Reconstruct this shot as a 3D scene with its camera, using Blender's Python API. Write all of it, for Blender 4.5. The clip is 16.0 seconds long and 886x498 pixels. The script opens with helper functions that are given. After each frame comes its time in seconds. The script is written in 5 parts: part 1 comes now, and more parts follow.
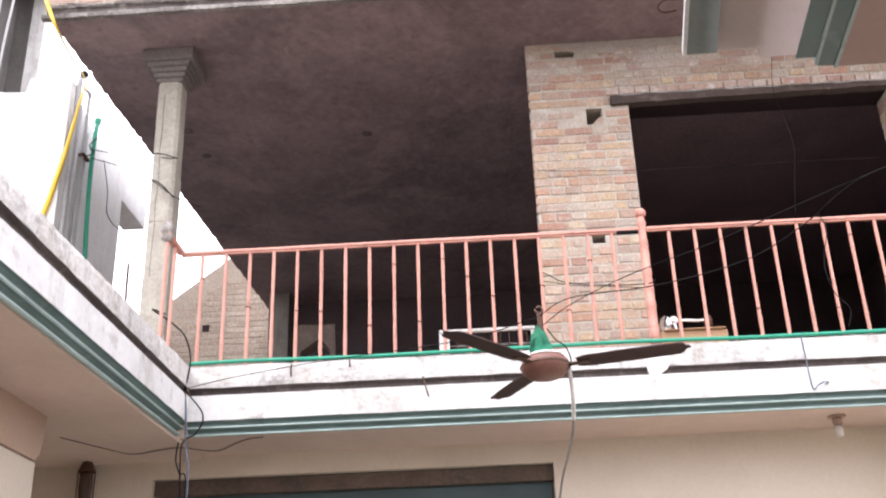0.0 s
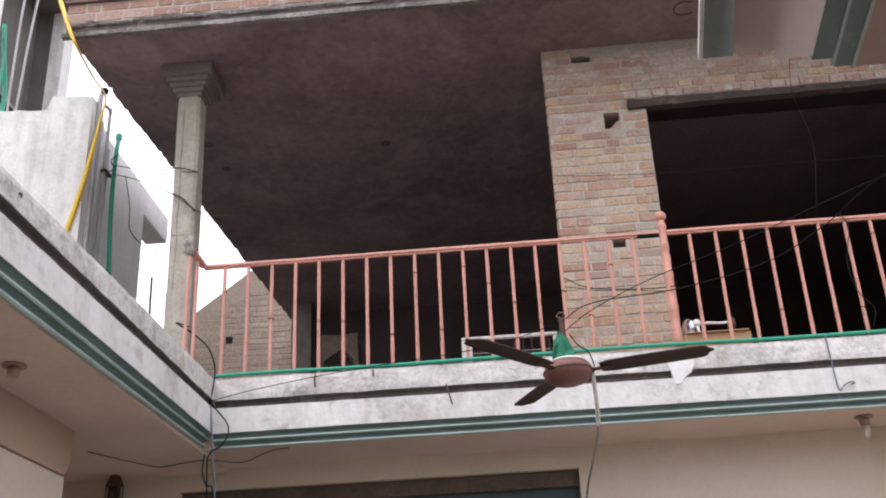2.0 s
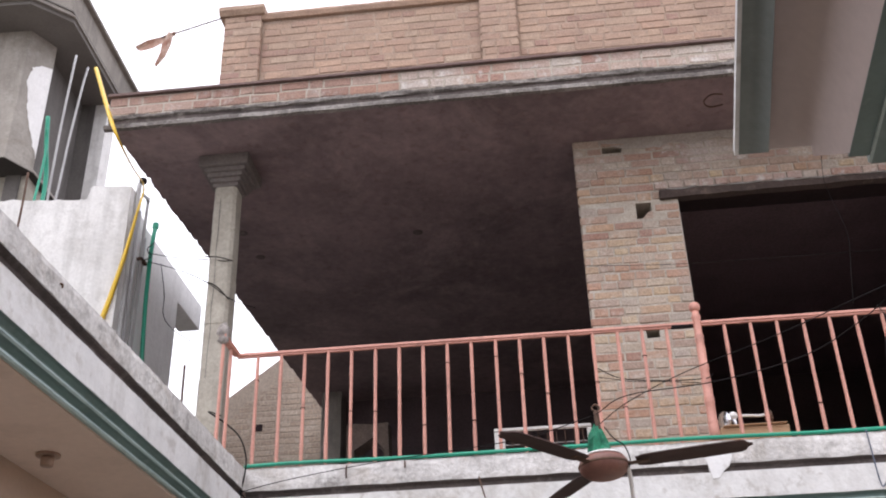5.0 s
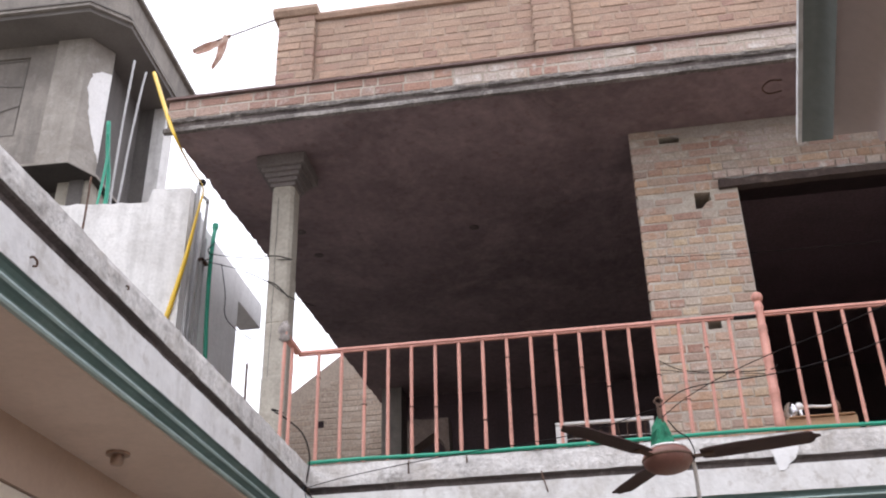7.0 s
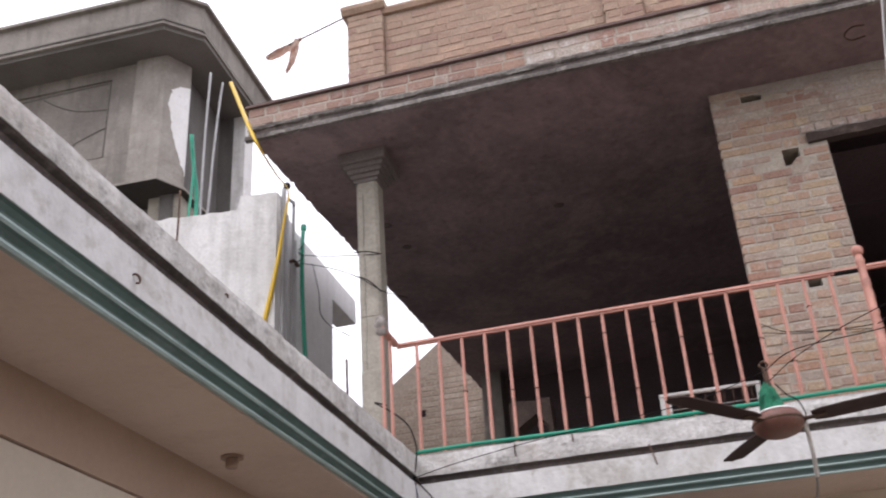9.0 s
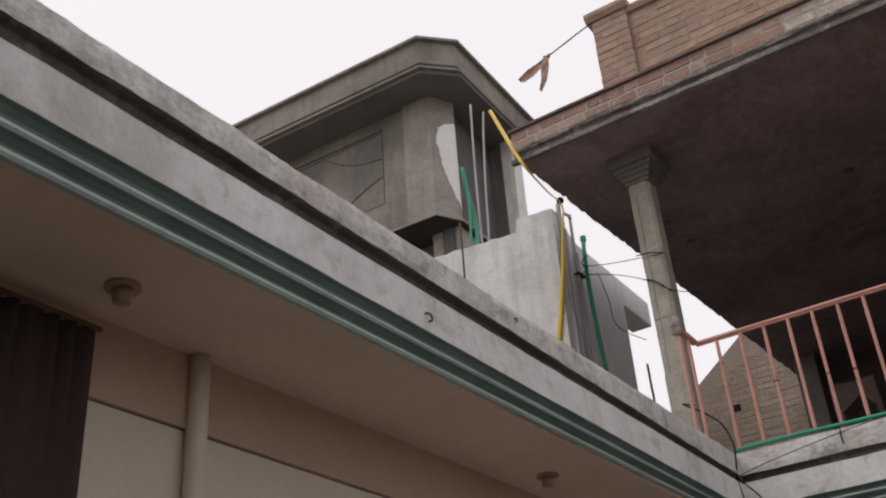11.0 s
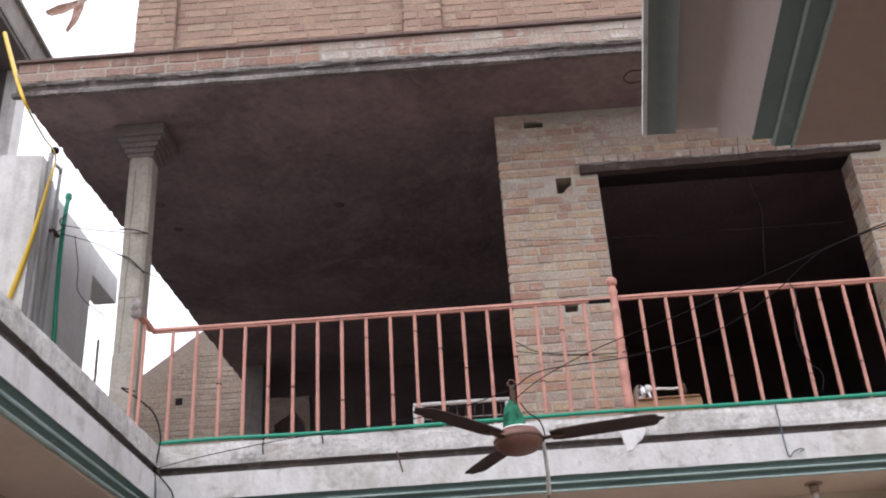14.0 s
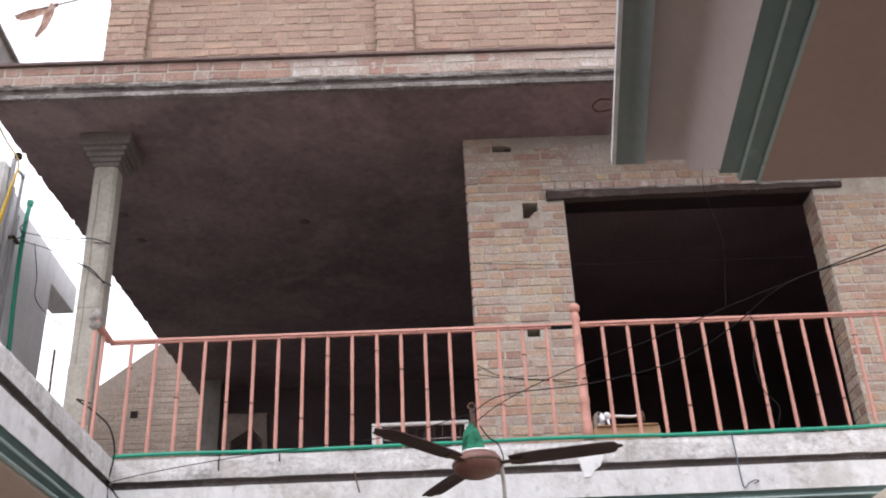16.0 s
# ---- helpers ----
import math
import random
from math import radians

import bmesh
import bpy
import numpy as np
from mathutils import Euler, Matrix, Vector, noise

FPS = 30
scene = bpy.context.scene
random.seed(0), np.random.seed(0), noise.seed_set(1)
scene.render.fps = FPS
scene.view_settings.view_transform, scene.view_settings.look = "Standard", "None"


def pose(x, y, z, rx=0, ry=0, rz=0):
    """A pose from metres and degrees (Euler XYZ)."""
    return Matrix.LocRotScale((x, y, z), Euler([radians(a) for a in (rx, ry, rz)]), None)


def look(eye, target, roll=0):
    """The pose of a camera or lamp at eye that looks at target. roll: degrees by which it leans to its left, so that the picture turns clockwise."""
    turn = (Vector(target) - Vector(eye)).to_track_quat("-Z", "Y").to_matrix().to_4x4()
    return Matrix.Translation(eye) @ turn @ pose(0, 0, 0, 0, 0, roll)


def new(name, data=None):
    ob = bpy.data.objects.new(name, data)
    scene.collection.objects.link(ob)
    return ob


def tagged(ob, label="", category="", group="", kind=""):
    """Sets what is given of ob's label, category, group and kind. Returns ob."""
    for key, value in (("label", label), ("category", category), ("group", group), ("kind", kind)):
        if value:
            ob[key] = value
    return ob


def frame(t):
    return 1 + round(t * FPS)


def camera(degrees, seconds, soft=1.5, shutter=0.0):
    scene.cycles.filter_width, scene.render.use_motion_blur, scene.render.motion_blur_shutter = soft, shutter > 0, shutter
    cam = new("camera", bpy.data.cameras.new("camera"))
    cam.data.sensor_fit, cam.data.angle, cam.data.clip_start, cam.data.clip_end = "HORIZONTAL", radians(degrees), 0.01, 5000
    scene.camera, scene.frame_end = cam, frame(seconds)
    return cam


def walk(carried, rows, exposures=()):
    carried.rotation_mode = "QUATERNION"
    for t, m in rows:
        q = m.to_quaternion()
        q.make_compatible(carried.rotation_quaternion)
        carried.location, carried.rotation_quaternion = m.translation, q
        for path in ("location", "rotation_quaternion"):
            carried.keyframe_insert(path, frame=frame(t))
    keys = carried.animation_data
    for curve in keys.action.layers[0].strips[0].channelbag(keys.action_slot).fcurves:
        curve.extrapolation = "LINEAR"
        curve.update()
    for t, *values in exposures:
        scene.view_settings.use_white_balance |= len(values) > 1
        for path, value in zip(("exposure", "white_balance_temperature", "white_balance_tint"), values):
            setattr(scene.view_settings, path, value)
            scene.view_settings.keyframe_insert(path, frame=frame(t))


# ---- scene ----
cam = camera(46.61, 16.0, soft=2.0, shutter=0.35)


def view(x, y, z, yaw, pitch, roll):
    """A hand-held pose: place, turn to the left, tilt up, lean."""
    a, b = radians(yaw), radians(pitch)
    way = Vector((-math.sin(a) * math.cos(b), math.cos(a) * math.cos(b), math.sin(b)))
    return look((x, y, z), Vector((x, y, z)) + way, roll)


PATH = [
    (0.0, view(-0.005, 0.033, 1.587, 2.63, 23.84, -1.98)),
    (0.5, view(-0.016, 0.009, 1.582, 3.27, 25.43, -2.23)),
    (1.0, view(-0.013, 0.012, 1.583, 4.34, 24.66, -2.22)),
    (1.5, view(-0.014, 0.007, 1.581, 5.16, 24.64, -2.19)),
    (2.0, view(-0.003, 0.017, 1.587, 3.87, 24.27, -2.71)),
    (2.5, view(-0.002, 0.016, 1.587, 3.75, 24.50, -2.76)),
    (3.0, view(-0.002, 0.014, 1.593, 4.07, 25.29, -2.74)),
    (3.5, view(-0.005, 0.001, 1.602, 4.28, 27.93, -2.90)),
    (4.0, view(-0.011, -0.003, 1.601, 4.78, 28.85, -2.43)),
    (6.5, view(-0.037, -0.012, 1.605, 7.05, 29.20, -0.99)),
    (7.0, view(-0.037, -0.012, 1.605, 9.02, 28.92, -1.25)),
    (7.5, view(-0.035, -0.007, 1.607, 9.85, 28.63, -1.55)),
    (8.0, view(-0.038, -0.010, 1.608, 10.61, 28.60, -1.53)),
    (8.5, view(-0.035, -0.021, 1.611, 12.19, 28.69, -2.18)),
    (9.0, view(-0.048, -0.026, 1.608, 14.49, 28.23, -3.71)),
    (9.3, view(-0.053, -0.040, 1.608, 19.44, 28.16, -2.57)),
    (9.5, view(-0.057, -0.050, 1.608, 22.68, 27.94, -2.66)),
    (9.7, view(-0.060, -0.053, 1.601, 25.95, 28.06, -2.72)),
    (10.2, view(-0.025, -0.030, 1.620, 30.60, 28.80, -3.90)),
    (10.8, view(-0.012, -0.035, 1.618, 32.60, 29.60, -4.30)),
    (11.3, view(0.002, -0.038, 1.614, 31.60, 30.20, -4.60)),
    (11.8, view(0.016, -0.076, 1.605, 28.01, 30.20, -4.62)),
    (12.0, view(0.027, -0.067, 1.607, 24.55, 29.35, -4.46)),
    (12.2, view(0.026, -0.037, 1.615, 20.85, 28.77, -4.94)),
    (12.5, view(0.024, 0.008, 1.627, 15.12, 27.91, -5.47)),
    (12.8, view(0.029, 0.012, 1.625, 9.97, 27.04, -5.06)),
    (13.0, view(0.033, 0.014, 1.623, 7.44, 26.68, -5.17)),
    (13.5, view(0.041, 0.024, 1.637, 2.93, 27.07, -4.68)),
    (14.0, view(0.032, 0.016, 1.637, 1.01, 27.33, -3.62)),
    (14.5, view(0.028, 0.015, 1.635, 0.01, 27.38, -3.10)),
    (15.0, view(0.026, 0.013, 1.638, -0.69, 27.68, -3.16)),
    (15.5, view(0.024, 0.013, 1.639, -0.98, 28.10, -2.80)),
    (16.0, view(0.022, 0.012, 1.641, -1.35, 28.36, -2.72)),
]
EXPOSURES = [
    (0.0, 1.25, 6300, 17),
    (0.5, 0.98, 6300, 17),
    (1.0, 0.66, 6300, 17),
    (1.5, 0.45, 6300, 17),
    (3.5, 0.43, 6300, 17),
    (7.0, 0.44, 6200, 16),
    (8.5, 0.38, 6240, 16),
    (9.0, 0.2, 6300, 17),
    (9.5, -0.06, 6300, 17),
    (10.6, -0.48, 6630, 14),
    (12.0, -0.74, 6630, 14),
    (12.5, -0.72, 6630, 14),
    (13.0, -0.29, 6200, 16),
    (13.5, 0.07, 6200, 16),
    (14.0, 0.25, 6200, 16),
    (14.5, 0.38, 6200, 16),
    (16.0, 0.46, 6200, 16),
]
walk(cam, PATH, EXPOSURES)

# ---- world and sun ----
SUN_ELEVATION, SUN_TURN = radians(58), radians(200)
world = bpy.data.worlds.new("overcast_sky")
scene.world = world
world.use_nodes = True
wt = world.node_tree
wt.nodes.clear()
sky = wt.nodes.new("ShaderNodeTexSky")
sky.sky_type, sky.sun_disc = "NISHITA", False
sky.sun_elevation, sky.sun_rotation = SUN_ELEVATION, SUN_TURN
sky.dust_density, sky.air_density = 6.0, 1.0
pale = wt.nodes.new("ShaderNodeHueSaturation")
pale.inputs["Saturation"].default_value = 0.15
cloud = wt.nodes.new("ShaderNodeMix")
cloud.data_type = "RGBA"
cloud.inputs[0].default_value = 0.8
cloud.inputs[7].default_value = (10.6, 10.6, 10.9, 1)
back = wt.nodes.new("ShaderNodeBackground")
back.inputs["Strength"].default_value = 0.15
wout = wt.nodes.new("ShaderNodeOutputWorld")
wt.links.new(sky.outputs[0], pale.inputs["Color"])
wt.links.new(pale.outputs[0], cloud.inputs[6])
wt.links.new(cloud.outputs[2], back.inputs["Color"])
wt.links.new(back.outputs[0], wout.inputs["Surface"])

sun = new("sun", bpy.data.lights.new("sun", "SUN"))
sun.data.energy, sun.data.angle, sun.data.color = 0.5, radians(30), (1.0, 0.97, 0.93)
sun_way = Vector((math.sin(SUN_TURN) * math.cos(SUN_ELEVATION), math.cos(SUN_TURN) * math.cos(SUN_ELEVATION), math.sin(SUN_ELEVATION)))
sun.matrix_world = look(sun_way * 40, (0, 0, 0))


# ---- materials ----
def surface(name, base, rough=0.85, stain=None, stain_scale=2.2, stain_amount=0.5, grain=0.12, grain_scale=45.0, bump=0.25,
            streak=None, streak_amount=0.0, metal=0.0, piece=None, spots=None, spots_amount=0.0, bump_far=0.0, blotch=None, blotch_amount=0.0, blotch_scale=3.0):
    """A weathered surface: two scales of colour variation, optional downward streaks, worn spots, change from piece to piece and fine relief."""
    m = bpy.data.materials.new(name)
    m.use_nodes = True
    nt = m.node_tree
    bsdf = nt.nodes["Principled BSDF"]
    bsdf.inputs["Roughness"].default_value, bsdf.inputs["Metallic"].default_value = rough, metal
    geo = nt.nodes.new("ShaderNodeNewGeometry")

    def noise_at(scale, detail=5.0, stretch=(1, 1, 1)):
        mp = nt.nodes.new("ShaderNodeMapping")
        mp.inputs["Scale"].default_value = stretch
        nt.links.new(geo.outputs["Position"], mp.inputs["Vector"])
        n = nt.nodes.new("ShaderNodeTexNoise")
        n.inputs["Scale"].default_value, n.inputs["Detail"].default_value, n.inputs["Roughness"].default_value = scale, detail, 0.62
        nt.links.new(mp.outputs[0], n.inputs["Vector"])
        return n.outputs["Fac"]

    def ramp(source, lo, hi):
        r = nt.nodes.new("ShaderNodeMapRange")
        r.inputs["From Min"].default_value, r.inputs["From Max"].default_value = lo, hi
        nt.links.new(source, r.inputs["Value"])
        return r.outputs[0]

    def scaled(source, k):
        n = nt.nodes.new("ShaderNodeMath")
        n.operation = "MULTIPLY"
        n.inputs[1].default_value = k
        nt.links.new(source, n.inputs[0])
        return n.outputs[0]

    def blend(fac, a, b, kind="MIX"):
        n = nt.nodes.new("ShaderNodeMix")
        n.data_type, n.blend_type = "RGBA", kind
        for socket, value in ((n.inputs[0], fac), (n.inputs[6], a), (n.inputs[7], b)):
            if isinstance(value, tuple):
                socket.default_value = (*value, 1)
            elif isinstance(value, float):
                socket.default_value = value
            else:
                nt.links.new(value, socket)
        return n.outputs[2]

    colour = tuple(base)
    if piece:
        info = nt.nodes.new("ShaderNodeObjectInfo")
        cr = nt.nodes.new("ShaderNodeValToRGB")
        cr.color_ramp.interpolation = "LINEAR"
        while len(cr.color_ramp.elements) < len(piece):
            cr.color_ramp.elements.new(0.5)
        for n, (el, c) in enumerate(zip(cr.color_ramp.elements, piece)):
            el.position, el.color = n / (len(piece) - 1), (*c, 1)
        nt.links.new(info.outputs["Random"], cr.inputs[0])
        colour = cr.outputs[0]
    if stain:
        colour = blend(scaled(ramp(noise_at(stain_scale), 0.42, 0.7), stain_amount), colour, tuple(stain))
    if blotch:
        wide = nt.nodes.new("ShaderNodeTexNoise")
        wide.inputs["Scale"].default_value, wide.inputs["Detail"].default_value = blotch_scale, 7.0
        wide.inputs["Roughness"].default_value, wide.inputs["Distortion"].default_value = 0.7, 0.6
        nt.links.new(geo.outputs["Position"], wide.inputs["Vector"])
        colour = blend(scaled(ramp(wide.outputs["Fac"], 0.5, 0.64), blotch_amount), colour, tuple(blotch))
    if streak:
        colour = blend(scaled(ramp(noise_at(5.0, 4.0, (1.6, 1.6, 0.22)), 0.48, 0.72), streak_amount), colour, tuple(streak))
    if spots:
        colour = blend(scaled(ramp(noise_at(9.0, 8.0), 0.56, 0.66), spots_amount), colour, tuple(spots))
    fine = noise_at(grain_scale, 6.0)
    g = nt.nodes.new("ShaderNodeMapRange")
    g.inputs["From Min"].default_value, g.inputs["From Max"].default_value = 0.3, 0.7
    g.inputs["To Min"].default_value, g.inputs["To Max"].default_value = 1 - grain, 1 + grain
    nt.links.new(fine, g.inputs["Value"])
    colour = blend(1.0, colour, g.outputs[0], "MULTIPLY")
    nt.links.new(colour, bsdf.inputs["Base Color"])
    if bump:
        b = nt.nodes.new("ShaderNodeBump")
        b.inputs["Strength"].default_value, b.inputs["Distance"].default_value = bump, 0.01
        nt.links.new(fine, b.inputs["Height"])
        if bump_far:
            b2 = nt.nodes.new("ShaderNodeBump")
            b2.inputs["Strength"].default_value, b2.inputs["Distance"].default_value = bump_far, 0.04
            nt.links.new(noise_at(7.0, 4.0), b2.inputs["Height"])
            nt.links.new(b2.outputs[0], b.inputs["Normal"])
        nt.links.new(b.outputs[0], bsdf.inputs["Normal"])
    return m


WHITEWASH = surface("whitewash", (0.715, 0.712, 0.705), 0.9, (0.5, 0.497, 0.495), 1.1, 0.6, 0.06, 22, 0.3, (0.36, 0.34, 0.315), 0.18, spots=(0.33, 0.295, 0.255), spots_amount=0.4, bump_far=0.25, blotch=(0.44, 0.415, 0.38), blotch_amount=0.6, blotch_scale=2.2)
WHITEWASH_STAINED = surface("stained_whitewash", (0.655, 0.65, 0.635), 0.9, (0.45, 0.445, 0.435), 1.1, 0.65, 0.06, 22, 0.3, (0.31, 0.285, 0.255), 0.25, spots=(0.27, 0.235, 0.2), spots_amount=0.5, bump_far=0.3, blotch=(0.40, 0.37, 0.33), blotch_amount=0.65, blotch_scale=2.5)
ROUGH_TOP = surface("rough_limewash_edge", (0.66, 0.645, 0.625), 0.95, (0.40, 0.385, 0.37), 3.0, 0.7, 0.15, 35, 0.7, (0.30, 0.285, 0.265), 0.45, spots=(0.2, 0.185, 0.17), spots_amount=0.5, bump_far=0.6, blotch=(0.40, 0.36, 0.315), blotch_amount=0.6, blotch_scale=3.4)
GROOVE = surface("mouldy_shaded_groove", (0.105, 0.085, 0.078), 0.95, (0.045, 0.036, 0.034), 2.0, 0.9, 0.25, 40, 0.5, spots=(0.3, 0.27, 0.245), spots_amount=0.3)
# one green in two tones: coves carry shade, beads the light they catch
TRIM = surface("sea_green_shaded_cove", (0.155, 0.225, 0.21), 0.6, (0.11, 0.155, 0.145), 2.5, 0.7, 0.08, 40, 0.15, spots=(0.32, 0.37, 0.355), spots_amount=0.25, blotch=(0.2, 0.25, 0.232), blotch_amount=0.5, blotch_scale=2.0)
TRIM_LIGHT = surface("sea_green_lit_bead", (0.36, 0.45, 0.43), 0.6, (0.25, 0.33, 0.32), 2.5, 0.6, 0.08, 40, 0.15, spots=(0.2, 0.26, 0.25), spots_amount=0.4)
TRIM_GREY = surface("grey_green_paint", (0.2, 0.225, 0.215), 0.7, (0.14, 0.16, 0.155), 2.0, 0.7, 0.08, 40, 0.15)
CEIL_PAINT = surface("cream_ceiling_paint", (0.68, 0.545, 0.46), 0.8, (0.53, 0.41, 0.335), 1.1, 0.6, 0.04, 30, 0.12, spots=(0.46, 0.36, 0.31), spots_amount=0.15, blotch=(0.58, 0.455, 0.375), blotch_amount=0.4, blotch_scale=1.3)
WALL_PAINT = surface("cream_wall_paint", (0.67, 0.595, 0.495), 0.75, (0.55, 0.475, 0.39), 0.9, 0.6, 0.04, 35, 0.12)
# reddish tan, darkened further for the shade deep beneath the side slab
SOFFIT_TAN_SHADE = surface("tan_soffit_with_shade", (0.405, 0.29, 0.252), 0.8, (0.34, 0.24, 0.207), 1.1, 0.6, 0.04, 30, 0.12, spots=(0.33, 0.25, 0.215), spots_amount=0.15)
# beam's tan, darkened for the shade under the slab
BEAM_SHADE = surface("shaded_beam_paint", (0.47, 0.345, 0.265), 0.75, (0.38, 0.27, 0.205), 0.9, 0.6, 0.04, 35, 0.12)
BRICKS = [(0.354, 0.216, 0.155), (0.434, 0.335, 0.216), (0.275, 0.147, 0.109), (0.406, 0.34, 0.269), (0.383, 0.217, 0.145), (0.328, 0.28, 0.237), (0.425, 0.33, 0.225), (0.304, 0.167, 0.124), (0.433, 0.3, 0.196), (0.365, 0.271, 0.204), (0.247, 0.171, 0.138)]
BRICK = surface("fired_brick", (0.35, 0.2, 0.14), 0.92, (0.42, 0.355, 0.305), 3.6, 0.5, 0.25, 60, 0.8, piece=BRICKS, spots=(0.50, 0.465, 0.41), spots_amount=0.38, bump_far=0.5)
PARAPET_BRICKS = [(0.35, 0.237, 0.179), (0.418, 0.301, 0.22), (0.378, 0.252, 0.189), (0.44, 0.341, 0.255), (0.398, 0.267, 0.195), (0.31, 0.193, 0.157), (0.427, 0.292, 0.211)]
BRICK_PARAPET = surface("parapet_brick", (0.4, 0.24, 0.16), 0.92, (0.31, 0.22, 0.165), 1.4, 0.7, 0.2, 60, 0.6, piece=PARAPET_BRICKS, spots=(0.27, 0.2, 0.16), spots_amount=0.45, bump_far=0.3, blotch=(0.27, 0.195, 0.155), blotch_amount=0.45, blotch_scale=2.4)
BRICK_LIMED = surface("limed_brick", (0.4, 0.26, 0.19), 0.95, (0.47, 0.44, 0.41), 1.3, 0.95, 0.25, 55, 0.8, piece=[(0.35, 0.22, 0.17), (0.42, 0.33, 0.27), (0.32, 0.19, 0.15), (0.39, 0.28, 0.22), (0.43, 0.37, 0.31)], spots=(0.55, 0.53, 0.5), spots_amount=0.7, bump_far=0.4)
MORTAR = surface("grey_lime_mortar", (0.41, 0.365, 0.305), 0.95, (0.27, 0.23, 0.185), 3.5, 0.8, 0.2, 60, 0.7, spots=(0.33, 0.255, 0.195), spots_amount=0.4, blotch=(0.5, 0.465, 0.41), blotch_amount=0.6, blotch_scale=5.0)
MORTAR_RED = surface("brown_mud_mortar", (0.345, 0.255, 0.195), 0.95, (0.27, 0.195, 0.15), 2.0, 0.8, 0.2, 60, 0.6, blotch=(0.42, 0.335, 0.27), blotch_amount=0.6, blotch_scale=4.0)
CEMENT = surface("grey_cement_plaster", (0.265, 0.243, 0.214), 0.92, (0.125, 0.112, 0.1), 0.9, 0.95, 0.10, 40, 0.35, (0.115, 0.106, 0.097), 0.55, spots=(0.36, 0.335, 0.305), spots_amount=0.22, bump_far=0.3, blotch=(0.17, 0.15, 0.13), blotch_amount=0.5, blotch_scale=1.6)
CEMENT_PIER = surface("pier_cement", (0.335, 0.31, 0.275), 0.92, (0.2, 0.18, 0.157), 1.6, 0.9, 0.1, 40, 0.35, (0.165, 0.15, 0.132), 0.5, spots=(0.42, 0.4, 0.365), spots_amount=0.3, bump_far=0.3, blotch=(0.2, 0.178, 0.15), blotch_amount=0.5, blotch_scale=2.0)
# for the plaster lines, and as painted shade on the eave's underside
CEMENT_LINE_SHADE = surface("cement_line_and_eave_shade", (0.155, 0.143, 0.13), 0.92, (0.11, 0.1, 0.092), 1.5, 0.8, 0.1, 40, 0.3)
# dark cement: shade of the tower recesses put into colour; also the column crack
CEMENT_DARK = surface("shade_and_crack_cement", (0.13, 0.12, 0.112), 0.9, (0.075, 0.07, 0.066), 1.6, 0.8, 0.15, 40, 0.4, (0.06, 0.056, 0.053), 0.6, bump_far=0.3)
CEMENT_LIGHT = surface("pale_cement_column", (0.37, 0.345, 0.29), 0.92, (0.25, 0.228, 0.188), 2.4, 0.8, 0.15, 40, 0.4, (0.2, 0.182, 0.152), 0.5, bump_far=0.35, blotch=(0.27, 0.245, 0.2), blotch_amount=0.5, blotch_scale=3.0)
CEMENT_WHITE = surface("whitewashed_cement", (0.70, 0.695, 0.675), 0.92, (0.5, 0.49, 0.47), 1.4, 0.65, 0.08, 35, 0.4, (0.38, 0.372, 0.355), 0.55, spots=(0.42, 0.41, 0.39), spots_amount=0.35, bump_far=0.3, blotch=(0.47, 0.455, 0.43), blotch_amount=0.6, blotch_scale=1.8)
DIRTY_EDGE = surface("grimy_cement_edge", (0.165, 0.148, 0.134), 0.95, (0.08, 0.07, 0.064), 2.6, 0.9, 0.35, 45, 1.0, spots=(0.4, 0.375, 0.345), spots_amount=0.5, bump_far=1.0, blotch=(0.31, 0.29, 0.268), blotch_amount=0.6, blotch_scale=1.1)
EDGE_BRICK = surface("sooty_red_brick", (0.36, 0.21, 0.16), 0.95, (0.2, 0.135, 0.11), 2.0, 0.8, 0.25, 55, 0.8, piece=[(0.33, 0.19, 0.14), (0.39, 0.25, 0.19), (0.28, 0.165, 0.13), (0.37, 0.26, 0.21), (0.4, 0.3, 0.25)], spots=(0.45, 0.42, 0.39), spots_amount=0.4, bump_far=0.4)
# whitewash brightened to give the side wall more light; also the lime patch
SIDE_WHITE = surface("brightened_whitewash", (0.82, 0.815, 0.80), 0.9, (0.68, 0.67, 0.65), 1.4, 0.6, 0.06, 35, 0.4, (0.58, 0.57, 0.55), 0.4, spots=(0.6, 0.59, 0.57), spots_amount=0.3, bump_far=0.3)
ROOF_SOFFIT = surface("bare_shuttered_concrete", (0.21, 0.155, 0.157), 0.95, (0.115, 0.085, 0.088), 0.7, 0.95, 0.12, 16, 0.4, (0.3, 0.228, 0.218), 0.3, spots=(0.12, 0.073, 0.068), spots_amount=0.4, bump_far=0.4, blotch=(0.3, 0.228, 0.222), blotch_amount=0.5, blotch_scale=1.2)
ROUGH_CONCRETE = surface("rough_concrete_edge", (0.32, 0.30, 0.278), 0.95, (0.12, 0.108, 0.1), 2.2, 0.95, 0.3, 45, 1.0, spots=(0.52, 0.5, 0.465), spots_amount=0.5, bump_far=0.8)
# bare walls with the gloom of deep rooms put into their colour
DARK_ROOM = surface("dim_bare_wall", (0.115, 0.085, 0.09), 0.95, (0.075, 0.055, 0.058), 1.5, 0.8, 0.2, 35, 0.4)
RAIL_PAINT = surface("salmon_pink_paint", (0.545, 0.262, 0.2), 0.5, (0.42, 0.195, 0.15), 3.0, 0.7, 0.10, 60, 0.15, spots=(0.22, 0.11, 0.085), spots_amount=0.45)
FAN_BROWN = surface("brown_fan_enamel", (0.20, 0.085, 0.06), 0.45, (0.12, 0.05, 0.04), 6.0, 0.7, 0.1, 60, 0.1, spots=(0.28, 0.2, 0.16), spots_amount=0.3)
